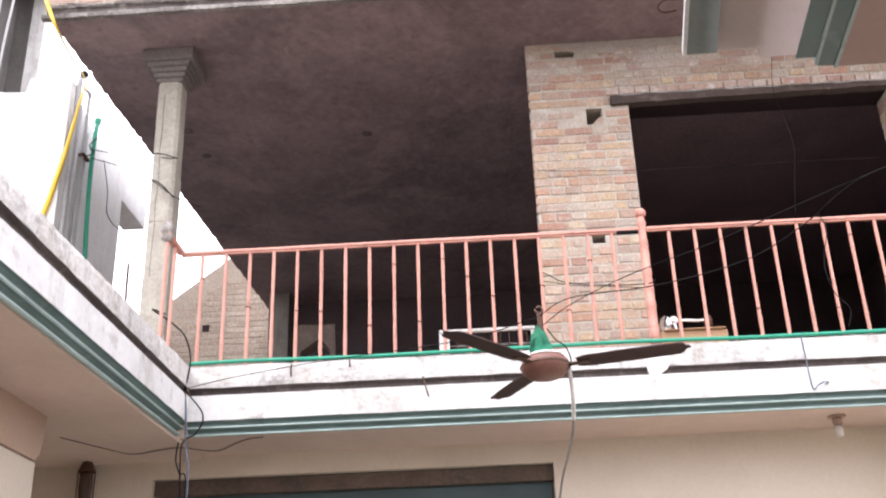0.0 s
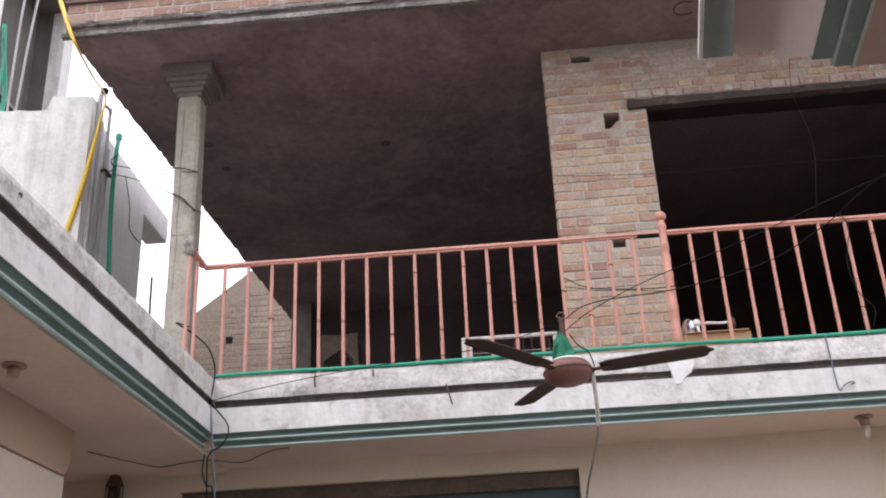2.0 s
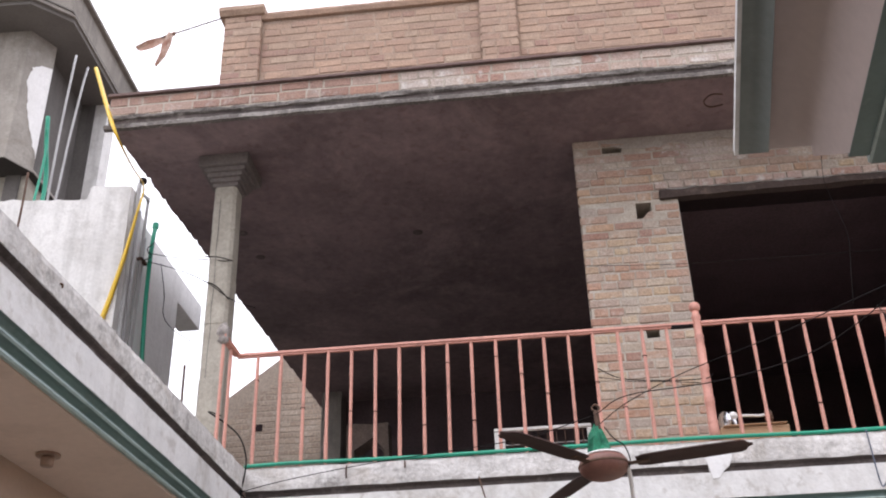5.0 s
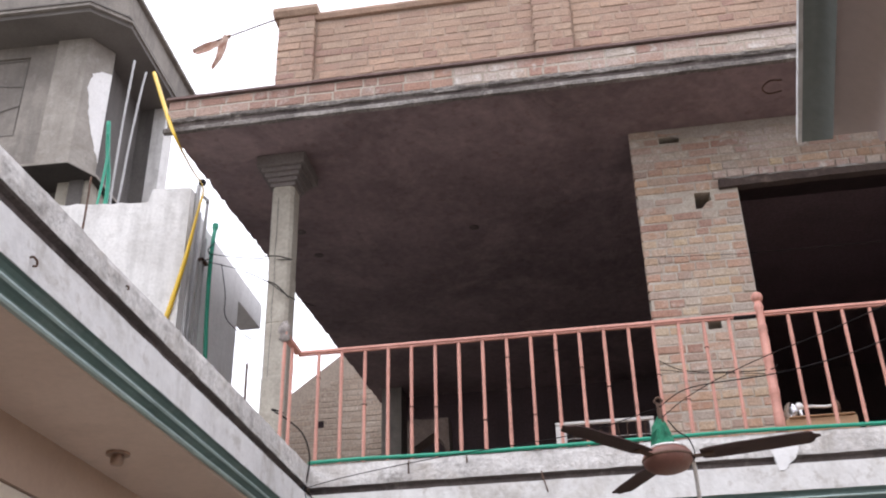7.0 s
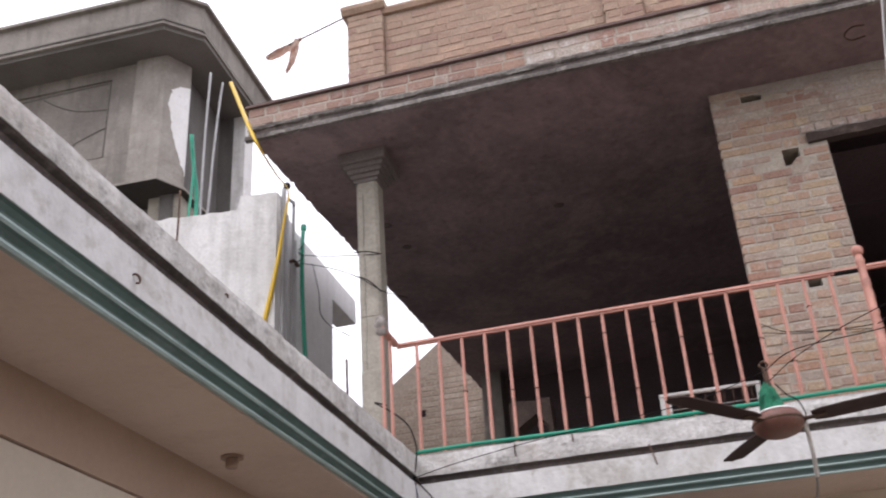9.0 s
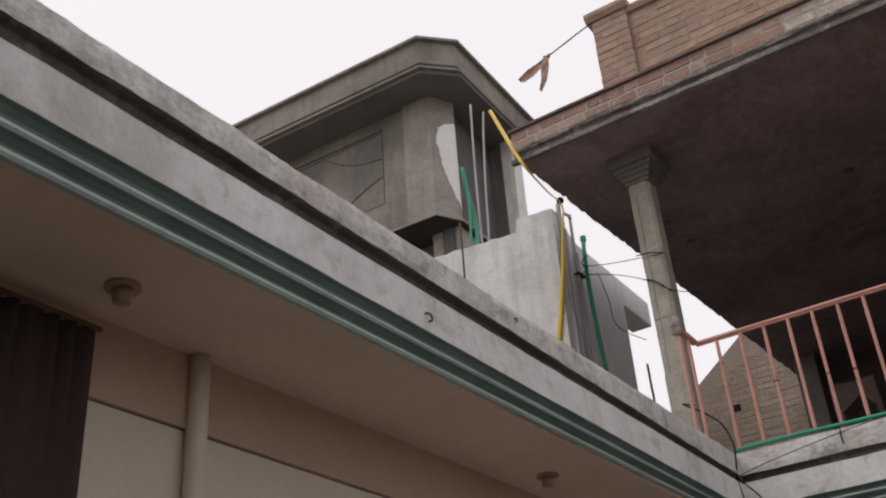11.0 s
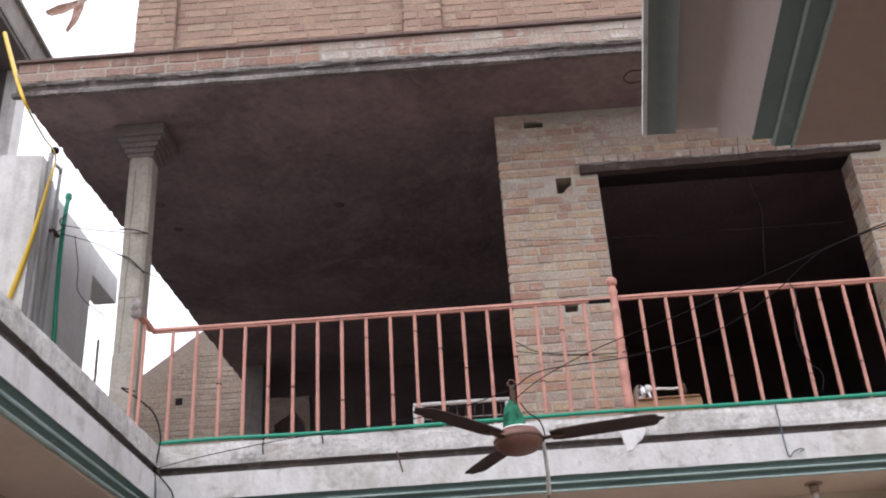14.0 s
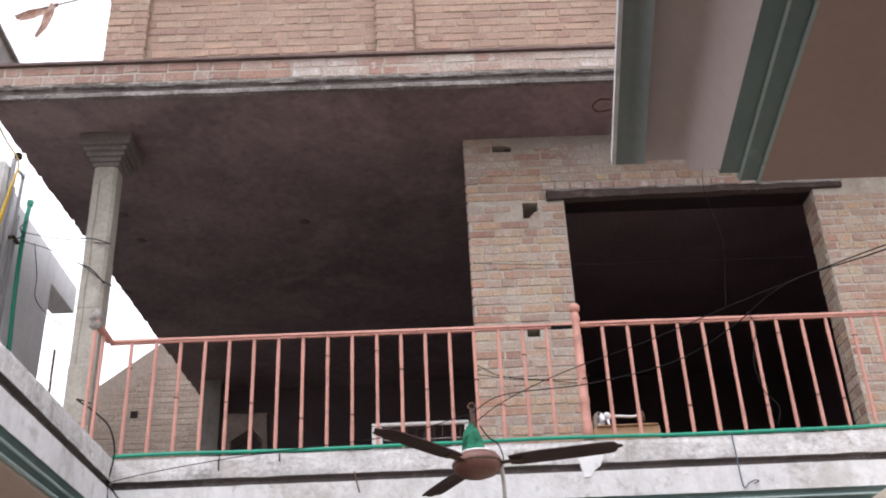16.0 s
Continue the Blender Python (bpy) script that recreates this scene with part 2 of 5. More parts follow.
FAN_BLADE = surface("dusty_dark_blade", (0.042, 0.019, 0.016), 0.8, (0.06, 0.032, 0.027), 7.0, 0.5, 0.1, 60, 0.1)
GREEN_PLASTIC = surface("green_plastic", (0.012, 0.27, 0.165), 0.4, (0.01, 0.2, 0.13), 5.0, 0.5, 0.06, 50, 0.05)
GREEN_CLOTH = surface("green_cloth", (0.008, 0.165, 0.085), 0.8, (0.006, 0.085, 0.05), 18.0, 0.9, 0.2, 90, 0.5)
YELLOW_PLASTIC = surface("yellow_hose_plastic", (0.66, 0.43, 0.02), 0.4, (0.5, 0.33, 0.03), 5.0, 0.5, 0.06, 50, 0.05)
PIPE_GREY = surface("grey_pipe", (0.37, 0.37, 0.365), 0.5, (0.25, 0.245, 0.24), 4.0, 0.7, 0.1, 50, 0.1)
BLACK_WIRE = surface("black_wire", (0.014, 0.012, 0.012), 0.9, (0.03, 0.026, 0.026), 8.0, 0.5, 0.1, 60, 0.05)
BLUE_WIRE = surface("grey_blue_wire", (0.11, 0.13, 0.175), 0.6, (0.06, 0.07, 0.09), 8.0, 0.5, 0.1, 60, 0.05)
BLACK_WIRE.node_tree.nodes["Principled BSDF"].inputs["Specular IOR Level"].default_value = 0.1
WHITE_WIRE = surface("white_taped_cable", (0.84, 0.83, 0.81), 0.6, (0.6, 0.58, 0.56), 12.0, 0.6, 0.1, 60, 0.1)
RUST = surface("rusty_iron", (0.13, 0.075, 0.05), 0.8, (0.06, 0.04, 0.035), 8.0, 0.7, 0.2, 60, 0.3, metal=0.4)
CHROME = surface("chrome", (0.75, 0.76, 0.78), 0.12, (0.6, 0.6, 0.62), 8.0, 0.5, 0.03, 60, 0.0, metal=1.0)
WHITE_PLASTIC = surface("white_plastic", (0.78, 0.77, 0.75), 0.4, (0.62, 0.6, 0.57), 5.0, 0.5, 0.04, 60, 0.05)
CARTON = surface("brown_cardboard", (0.42, 0.27, 0.155), 0.9, (0.34, 0.21, 0.12), 3.0, 0.6, 0.08, 50, 0.15)
CLOTH_BROWN = surface("faded_brown_cloth", (0.38, 0.22, 0.165), 0.95, (0.66, 0.54, 0.46), 9.0, 0.9, 0.2, 80, 0.4)
OPENING_BROWN = surface("brown_opening_fade", (0.12, 0.085, 0.065), 0.9, (0.06, 0.045, 0.038), 4.0, 0.8, 0.25, 50, 0.6, spots=(0.2, 0.17, 0.145), spots_amount=0.3)
DIRTY_FLOOR = surface("dirty_cement_floor", (0.21, 0.185, 0.175), 0.9, (0.15, 0.13, 0.125), 1.5, 0.7, 0.15, 35, 0.3)
OPENING_TEAL = surface("dark_teal_opening", (0.045, 0.075, 0.08), 0.6, (0.03, 0.045, 0.05), 2.0, 0.6, 0.08, 40, 0.1)
PAVING = surface("courtyard_cement", (0.42, 0.395, 0.36), 0.8, (0.28, 0.262, 0.24), 0.8, 0.8, 0.15, 25, 0.3, spots=(0.23, 0.22, 0.2), spots_amount=0.3)
EARTH = surface("distant_earth", (0.22, 0.19, 0.15), 0.95, (0.14, 0.13, 0.09), 0.05, 0.8, 0.2, 2.0, 0.2)
PANEL_PAINT = surface("dull_pinkish_panel_paint", (0.52, 0.435, 0.405), 0.8, (0.44, 0.36, 0.33), 1.1, 0.6, 0.04, 30, 0.12, spots=(0.4, 0.33, 0.3), spots_amount=0.15)
TRIM_DARK = surface("dull_dark_green_paint", (0.13, 0.185, 0.176), 0.6, (0.095, 0.135, 0.128), 2.5, 0.7, 0.08, 40, 0.15, spots=(0.3, 0.34, 0.33), spots_amount=0.25)
CHARRED = surface("charred_timber", (0.062, 0.044, 0.037), 0.95, (0.03, 0.022, 0.02), 4.0, 0.8, 0.25, 50, 0.6, spots=(0.19, 0.145, 0.12), spots_amount=0.4)
# inner room tone: the dimness in there is set by this colour
ROOM_DIM = surface("dim_inner_room", (0.24, 0.175, 0.188), 0.95, (0.17, 0.122, 0.132), 1.5, 0.7, 0.2, 35, 0.4)
OLD_WHITE = surface("chipped_white_paint", (0.58, 0.57, 0.55), 0.6, (0.36, 0.35, 0.33), 7.0, 0.7, 0.08, 60, 0.1, spots=(0.2, 0.17, 0.15), spots_amount=0.3)
DIRTY_GLASS = surface("frosted_lamp_glass", (0.5, 0.45, 0.4), 0.3, (0.35, 0.3, 0.26), 9.0, 0.5, 0.08, 60, 0.05)


# ---- building blocks ----
def link(name, bm, material, smooth=False):
    me = bpy.data.meshes.new(name)
    bmesh.ops.recalc_face_normals(bm, faces=bm.faces)
    if smooth:
        for f in bm.faces:
            f.smooth = True
    bm.to_mesh(me)
    bm.free()
    me.materials.append(material)
    return new(name, me)


def part(name, bm, material, parent, label="", smooth=False):
    ob = link(name, bm, material, smooth)
    ob.parent = parent
    if label:
        ob["label"] = label
    return ob


def base(name, x=0.0, y=0.0, z=0.0):
    return_ob = new(name)
    return_ob.matrix_world = pose(x, y, z)
    return_ob.empty_display_size = 0.1
    return return_ob


def under(ob, thing):
    """Hang a mesh built in world places under a thing that stands at its base."""
    ob.parent = thing
    ob.matrix_parent_inverse = thing.matrix_basis.inverted()
    return ob


def add_box(bm, x0, x1, y0, y1, z0, z1, bevel=0.0):
    v = [bm.verts.new((x, y, z)) for z in (z0, z1) for y in (y0, y1) for x in (x0, x1)]
    fs = [bm.faces.new([v[i] for i in q]) for q in ((0, 2, 3, 1), (4, 5, 7, 6), (0, 1, 5, 4), (2, 6, 7, 3), (0, 4, 6, 2), (1, 3, 7, 5))]
    if bevel:
        es = {e for f in fs for e in f.edges}
        bmesh.ops.bevel(bm, geom=list(es), offset=bevel, segments=2, affect="EDGES", profile=0.6)
    return bm


def box(x0, x1, y0, y1, z0, z1, bevel=0.0):
    return add_box(bmesh.new(), x0, x1, y0, y1, z0, z1, bevel)


def add_prism(bm, outline, lo, hi, axis="z"):
    """An outline of (a, b) pairs pushed from lo to hi along an axis."""
    def at(a, b, h):
        return {"z": (a, b, h), "y": (a, h, b), "x": (h, a, b)}[axis]
    low = [bm.verts.new(at(a, b, lo)) for a, b in outline]
    high = [bm.verts.new(at(a, b, hi)) for a, b in outline]
    n = len(outline)
    bm.faces.new(low[::-1])
    bm.faces.new(high)
    for i in range(n):
        bm.faces.new((low[i], low[(i + 1) % n], high[(i + 1) % n], high[i]))
    return bm


def prism(outline, lo, hi, axis="z"):
    return add_prism(bmesh.new(), outline, lo, hi, axis)


def rough_bar(profile, a, b, along, step=0.06, wobble=0.004, seed=0.0, last=None):
    """A closed profile of (out, up) pairs carried from a to b along 'x' or 'y', its skin slightly uneven."""
    bm = bmesh.new()
    n = max(2, int(abs(b - a) / step))
    rings = []
    for i in range(n + 1):
        s = a + (b - a) * i / n
        ring = []
        for j, (o, u) in enumerate(profile):
            if last:
                o, u = o + (last[j][0] - o) * i / n, u + (last[j][1] - u) * i / n
            q = Vector((s * 3.1, j * 7.7 + seed, seed))
            do, du = noise.noise(q * 2.0) * wobble + noise.noise(q * 7.0) * wobble * 0.7, noise.noise(q * 2.3 + Vector((9, 3, 1))) * wobble
            ring.append(bm.verts.new((s, o + do, u + du) if along == "x" else (o + do, s, u + du)))
        rings.append(ring)
    m = len(profile)
    for r0, r1 in zip(rings, rings[1:]):
        for j in range(m):
            bm.faces.new((r0[j], r0[(j + 1) % m], r1[(j + 1) % m], r1[j]))
    bm.faces.new(rings[0])
    bm.faces.new(rings[-1][::-1])
    return bm


def smooth_line(points, each=6):
    p = [Vector(q) for q in points]
    p = [p[0] * 2 - p[1], *p, p[-1] * 2 - p[-2]]
    out = []
    for a, b, c, d in zip(p, p[1:], p[2:], p[3:]):
        for k in range(each):
            t = k / each
            out.append(0.5 * (2 * b + (c - a) * t + (2 * a - 5 * b + 4 * c - d) * t * t + (3 * b - a - 3 * c + d) * t ** 3))
    out.append(p[-2])
    return out


def tube(points, radius, sides=6, each=6, bm=None, straight=False):
    bm = bm or bmesh.new()
    line = [Vector(q) for q in points] if straight else smooth_line(points, each)
    rings = []
    for i, q in enumerate(line):
        t = (line[min(i + 1, len(line) - 1)] - line[max(i - 1, 0)]).normalized()
        side = t.cross(Vector((0.31, 0.2, 0.93)) if abs(t.z) < 0.8 else Vector((0.9, 0.4, 0.1))).normalized()
        up = side.cross(t)
        rings.append([bm.verts.new(q + radius * (math.cos(w) * side + math.sin(w) * up)) for w in (2 * math.pi * k / sides for k in range(sides))])
    for r0, r1 in zip(rings, rings[1:]):
        for k in range(sides):
            bm.faces.new((r0[k], r0[(k + 1) % sides], r1[(k + 1) % sides], r1[k]))
    bm.faces.new(rings[0][::-1])
    bm.faces.new(rings[-1])
    return bm


def hose(points, radii, sides=8, each=6):
    """A tube whose radius changes along its points."""
    bm = tube(points, 1.0, sides, each)
    bm.verts.ensure_lookup_table()
    line = smooth_line(points, each)
    for i, q in enumerate(line):
        k = min(i / each, len(points) - 1.001)
        n = int(k)
        r = radii[n] + (radii[n + 1] - radii[n]) * (k - n)
        for v in bm.verts[i * sides:(i + 1) * sides]:
            v.co = q + (v.co - q) * r
    return bm


def lathe(profile, sides=16, bm=None, at=(0, 0, 0)):
    """Rings of (radius, height) round the z axis."""
    bm = bm or bmesh.new()
    rings = [[bm.verts.new((at[0] + r * math.cos(2 * math.pi * k / sides), at[1] + r * math.sin(2 * math.pi * k / sides), at[2] + h)) for k in range(sides)] for r, h in profile]
    for r0, r1 in zip(rings, rings[1:]):
        for k in range(sides):
            bm.faces.new((r0[k], r0[(k + 1) % sides], r1[(k + 1) % sides], r1[k]))
    bm.faces.new(rings[0][::-1])
    bm.faces.new(rings[-1])
    return bm


def cable(name, points, radius, material, label, category="cable", sides=6):
    ob = link(name, tube(points, radius, sides), material, True)
    return tagged(ob, label, category)


def grid_wall(x0, x1, z0, z1, y0, y1, holes=()):
    """A wall between two y planes with rectangular openings (x0, x1, z0, z1) right through it."""
    xs = sorted({x0, x1, *(v for h in holes for v in h[:2] if x0 < v < x1)})
    zs = sorted({z0, z1, *(v for h in holes for v in h[2:4] if z0 < v < z1)})
    bm = bmesh.new()
    grid = {}

    def solid(i, k):
        if not (0 <= i < len(xs) - 1 and 0 <= k < len(zs) - 1):
            return False
        cx, cz = (xs[i] + xs[i + 1]) / 2, (zs[k] + zs[k + 1]) / 2
        return not any(h[0] < cx < h[1] and h[2] < cz < h[3] for h in holes)

    def vert(i, j, k):
        key = (i, j, k)
        if key not in grid:
            grid[key] = bm.verts.new((xs[i], (y0, y1)[j], zs[k]))
        return grid[key]
    for i in range(len(xs) - 1):
        for k in range(len(zs) - 1):
            if not solid(i, k):
                continue
            bm.faces.new([vert(*q) for q in ((i, 0, k), (i + 1, 0, k), (i + 1, 0, k + 1), (i, 0, k + 1))])
            bm.faces.new([vert(*q) for q in ((i, 1, k), (i, 1, k + 1), (i + 1, 1, k + 1), (i + 1, 1, k))])
            for di, dk, quad in ((-1, 0, ((i, 0, k), (i, 0, k + 1), (i, 1, k + 1), (i, 1, k))), (1, 0, ((i + 1, 0, k), (i + 1, 1, k), (i + 1, 1, k + 1), (i + 1, 0, k + 1))),
                                 (0, -1, ((i, 0, k), (i, 1, k), (i + 1, 1, k), (i + 1, 0, k))), (0, 1, ((i, 0, k + 1), (i + 1, 0, k + 1), (i + 1, 1, k + 1), (i, 1, k + 1)))):
                if not solid(i + di, k + dk):
                    bm.faces.new([vert(*q) for q in quad])
    return bm


# ---- ground and neighbours' walls that close the courtyard ----
tagged(link("ground", box(-900, 900, -900, 900, -0.3, -0.02), EARTH), "bare brown earth reaching to the horizon", "ground", kind="structure")
tagged(link("pavement", box(-2.6, 4.4, -3.2, 7.18, -0.02, 0.0), PAVING), "grey cement paving of the courtyard", "paving", kind="structure")

FASCIA_Y, WALL_Y, LEFT_X = 6.40, 7.18, -1.98
FLOOR_Z, SOFFIT_Z, ROOF_Z = 3.66, 3.20, 6.55
WEST_SOFFIT_Z = 3.175

# ---- ground floor: walls and ceilings under the balconies ----
GROUND_Y = 7.0
front_holes = [(-2.375, 0.37, 0.0, 3.055)]
tagged(link("wall_north", grid_wall(-3.6, 4.4, 0.0, SOFFIT_Z, GROUND_Y, GROUND_Y + 0.24, front_holes), WALL_PAINT), "cream painted ground floor wall with a wide opening", "wall", kind="structure")
tagged(link("wall_west", box(-2.84, -2.598, -3.2, 5.66, 0.0, 2.896), WALL_PAINT), "pale cream painted wall under the balcony", "wall", kind="structure")
tagged(link("beam", box(-2.84, -2.58, -3.2, 5.62, 2.901, SOFFIT_Z), BEAM_SHADE), "tan beam above the cream wall, shade in its colour", "beam", kind="structure")
tagged(link("wall_recess", box(-3.84, -3.6, 5.4, 7.42, 0.0, SOFFIT_Z), WALL_PAINT), "cream wall at the back of the recess", "wall", kind="structure")
tagged(link("wall_recess_return", box(-3.6, -2.84, 5.4, 5.66, 0.0, SOFFIT_Z), WALL_PAINT), "cream return wall beside the recess", "wall", kind="structure")
tagged(link("ceiling_west", box(-8.0, LEFT_X - 0.061, -3.2, 7.18, WEST_SOFFIT_Z, FLOOR_Z - 0.04), CEIL_PAINT), "cream painted underside of the balcony slab", "ceiling", kind="structure")
tagged(link("ceiling_north", box(LEFT_X - 0.061, 7.5, FASCIA_Y + 0.061, 7.18, SOFFIT_Z, FLOOR_Z - 0.04), CEIL_PAINT), "cream painted underside of the front balcony", "ceiling", kind="structure")
tagged(link("floor_upper", box(-3.2, 7.5, 7.18, 13.0, 3.42, FLOOR_Z - 0.02), DIRTY_FLOOR), "dark dirty concrete floor of the upper storey", "floor", kind="structure")
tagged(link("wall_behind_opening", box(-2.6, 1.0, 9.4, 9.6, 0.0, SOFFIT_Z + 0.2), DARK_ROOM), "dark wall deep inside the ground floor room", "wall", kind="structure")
tagged(link("wall_east", box(2.75, 2.99, -3.2, 7.18, 0.0, 3.20), WALL_PAINT), "cream painted wall on the other side of the courtyard", "wall", kind="structure")
tagged(link("wall_south", box(-2.84, 2.99, -3.44, -3.2, 0.0, 5.5), WALL_PAINT), "cream painted wall behind the courtyard", "wall", kind="structure")

# brown bar and dark sheet, added to colour the opening's fade into darkness
head_bar = tagged(link("door_1", box(-2.373, 0.368, GROUND_Y + 0.05, GROUND_Y + 0.17, 2.945, 3.052, 0.006), OPENING_BROWN), "added brown bar for the fade at the opening's top", "door frame", kind="structure")
shutter = part("shutter", rough_bar([(GROUND_Y + 0.10, 0.02), (GROUND_Y + 0.12, 0.02), (GROUND_Y + 0.12, 2.944), (GROUND_Y + 0.10, 2.944)], -2.36, 0.355, "x", 0.2, 0.002), OPENING_TEAL, head_bar, "dark teal sheet added for the opening's darkness")


# ---- balcony fascias ----
NORTH_LEVELS = (3.196, 3.210, 3.242, 3.255, 3.292, 3.457, 3.508, 3.66)
WEST_LEVELS = (3.128, 3.163, 3.216, 3.248, 3.312, 3.478, 3.592, 3.668)


def fascia(name, along, a, b, label, first, then, paint):
    """A stepped balcony edge: two receding green coves coloured dark as shade, beads coloured pale as lit, a
    whitewashed band, a mouldy groove and a rough top.
    """
    def prof(pairs):
        return [(FASCIA_Y - o, u) if along == "x" else (LEFT_X + o, u) for o, u in pairs]

    def bar(shape, step, wobble, seed):
        return rough_bar(prof(shape(first)), a, b, along, step, wobble, seed, prof(shape(then)))

    band = tagged(link(name, bar(lambda v: [(-0.1, v[4]), (0.0, v[4]), (0.0, (v[4] + v[5]) / 2), (0.0, v[5]), (-0.1, v[5])], 0.06, 0.003, 1.0), paint), label, "balcony edge", kind="structure")
    part("bead", bar(lambda v: [(-0.06, v[0] + 0.004), (-0.036, v[0]), (-0.029, v[0] * 0.6 + v[1] * 0.4), (-0.034, v[1]), (-0.06, v[1])], 0.1, 0.0015, 2.0), TRIM_LIGHT, band, "pale green bead with light in its colour")
    part("moulding", bar(lambda v: [(-0.1, v[1] + 0.0005), (-0.036, v[1] + 0.0005), (-0.058, v[1] * 0.75 + v[2] * 0.25), (-0.054, v[1] * 0.4 + v[2] * 0.6), (-0.036, v[1] * 0.1 + v[2] * 0.9), (-0.02, v[2] - 0.0005), (-0.1, v[2] - 0.0005)], 0.1, 0.0015, 3.0), TRIM, band, "sea green cove with shade in its colour")
    part("bead", bar(lambda v: [(-0.1, v[2]), (-0.019, v[2]), (-0.012, v[2] * 0.6 + v[3] * 0.4), (-0.017, v[3]), (-0.1, v[3])], 0.1, 0.0015, 4.0), TRIM_LIGHT, band, "pale green bead with light in its colour")
    part("moulding", bar(lambda v: [(-0.1, v[3] + 0.0005), (-0.019, v[3] + 0.0005), (-0.042, v[3] * 0.75 + v[4] * 0.25), (-0.038, v[3] * 0.4 + v[4] * 0.6), (-0.02, v[3] * 0.1 + v[4] * 0.9), (-0.003, v[4] - 0.001), (-0.1, v[4] - 0.001)], 0.1, 0.0015, 5.0), TRIM, band, "sea green cove with shade in its colour")
    # groove colour wraps the coping underside too, as its painted shade
    part("groove", bar(lambda v: [(-0.1, v[5] + 0.0005), (-0.036, v[5] + 0.0005), (-0.039, (v[5] + v[6]) / 2), (-0.036, v[6] - 0.014), (-0.012, v[6] - 0.007), (-0.002, v[6] - 0.0005), (-0.1, v[6] - 0.0005)], 0.05, 0.003, 6.0), GROOVE, band, "dark mouldy groove, shade deepened by its colour")
    part("coping", bar(lambda v: [(-0.17, v[6]), (0.0, v[6]), (0.004, v[6] + 0.03), (0.004, v[7] - 0.04), (0.0, v[7] - 0.012), (-0.014, v[7]), (-0.09, v[7] + 0.004), (-0.17, v[7] - 0.004)], 0.045, 0.006, 7.0), ROUGH_TOP, band, "rough chipped limewashed coping")
    return band


fascia("fascia_north", "x", LEFT_X, 7.5, "whitewashed balcony edge with sea green mouldings, stained", NORTH_LEVELS, NORTH_LEVELS, WHITEWASH_STAINED)
fascia("fascia_west", "y", -3.2, FASCIA_Y, "whitewashed terrace edge with sea green mouldings, weathered grey", WEST_LEVELS, NORTH_LEVELS, WHITEWASH)
tagged(link("terrace_back", box(-8.0, -2.7, 7.42, 13.0, 3.2, FLOOR_Z - 0.02), ROUGH_CONCRETE), "bare concrete terrace behind the balcony", "terrace", kind="structure")
tagged(link("terrace", box(-8.0, LEFT_X - 0.16, -3.2, 7.18, FLOOR_Z - 0.036, FLOOR_Z - 0.02), ROUGH_CONCRETE), "bare concrete terrace", "terrace", kind="structure")
patch_rng = random.Random(5)
patch_outline = [(x + patch_rng.uniform(-0.008, 0.008), z + patch_rng.uniform(-0.006, 0.006)) for x, z in ((0.945, 3.585), (1.015, 3.586), (1.074, 3.588), (1.144, 3.589), (1.122, 3.542), (1.100, 3.495), (1.067, 3.465), (1.033, 3.419), (1.003, 3.419), (0.991, 3.452), (0.975, 3.502), (0.960, 3.543))]
tagged(link("plaster_patch", prism(patch_outline, FASCIA_Y - 0.007, FASCIA_Y + 0.03, "y"), WHITEWASH), "pale plaster patch over the balcony groove", "patch", kind="structure")


# ---- the slab that juts over the courtyard beside the camera ----
# each long edge as (x at the far end, lean)
def strip(left, right, y1, y0=-3.2, y_ref=2.62):
    (xa, la), (xb, lb) = left, right
    return [(xa + la * (y0 - y_ref), y0), (xb + lb * (y0 - y_ref), y0), (xb + lb * (y1 - y_ref), y1), (xa + la * (y1 - y_ref), y1)]


EDGE_A, EDGE_B, EDGE_C, EDGE_D, EDGE_E, EDGE_F = (0.604, 0.124), (0.616, 0.124), (0.712, 0.139), (0.938, 0.103), (1.004, 0.105), (1.066, 0.097)


def nudge(line, d):
    return (line[0] + d, line[1])


# the moulding beyond the panel hangs lower than the outer edge
HANG = 0.2
SHRINK = 1 - HANG / 1.703


def hung(line):
    return (SHRINK * line[0] + line[1] * 2.62 * (1 - SHRINK), line[1])


EDGE_D, EDGE_E, EDGE_F = hung(EDGE_D), hung(EDGE_E), hung(EDGE_F)


def coved_panel(left, right, y1, y0=-3.2, y_ref=2.62, z=3.322, drop=0.2135, thick=0.02, y_inner=2.67, flat=0.0, bend=2.6):
    """A flat soffit panel whose inner half curves down to meet the hanging moulding."""
    bm = bmesh.new()
    rows = []
    for k in range(73):
        u = k / 72
        dip = drop * max(0.0, (u - flat) / (1 - flat)) ** bend
        x, lean = left[0] + (right[0] - left[0]) * u, left[1] + (right[1] - left[1]) * u
        end = (y1 if u < 0.72 else y_inner) * (1 - dip / 1.717)
        rows.append([bm.verts.new((x + lean * (y - y_ref), y, h)) for y in (y0, end) for h in (z - dip, z + thick)])
    for r0, r1 in zip(rows, rows[1:]):
        for i, j in ((0, 2), (2, 3), (3, 1), (1, 0)):
            bm.faces.new((r0[i], r0[j], r1[j], r1[i]))
    for r in (rows[0], rows[-1]):
        bm.faces.new([r[i] for i in (0, 2, 3, 1)])
    return bm


overhang = tagged(link("overhang_slab", coved_panel(nudge(EDGE_C, -0.03), nudge(EDGE_D, -0.0006), 2.612), PANEL_PAINT), "pinkish cream overhanging slab with green edges", "overhang", kind="structure")
part("edge_strip", coved_panel(nudge(EDGE_B, 0.001), nudge(EDGE_C, -0.017), 2.62, z=3.316, drop=0.045, y_inner=2.62, flat=0.3, bend=1.7), TRIM_GREY, overhang, "grey-green painted edge strip")
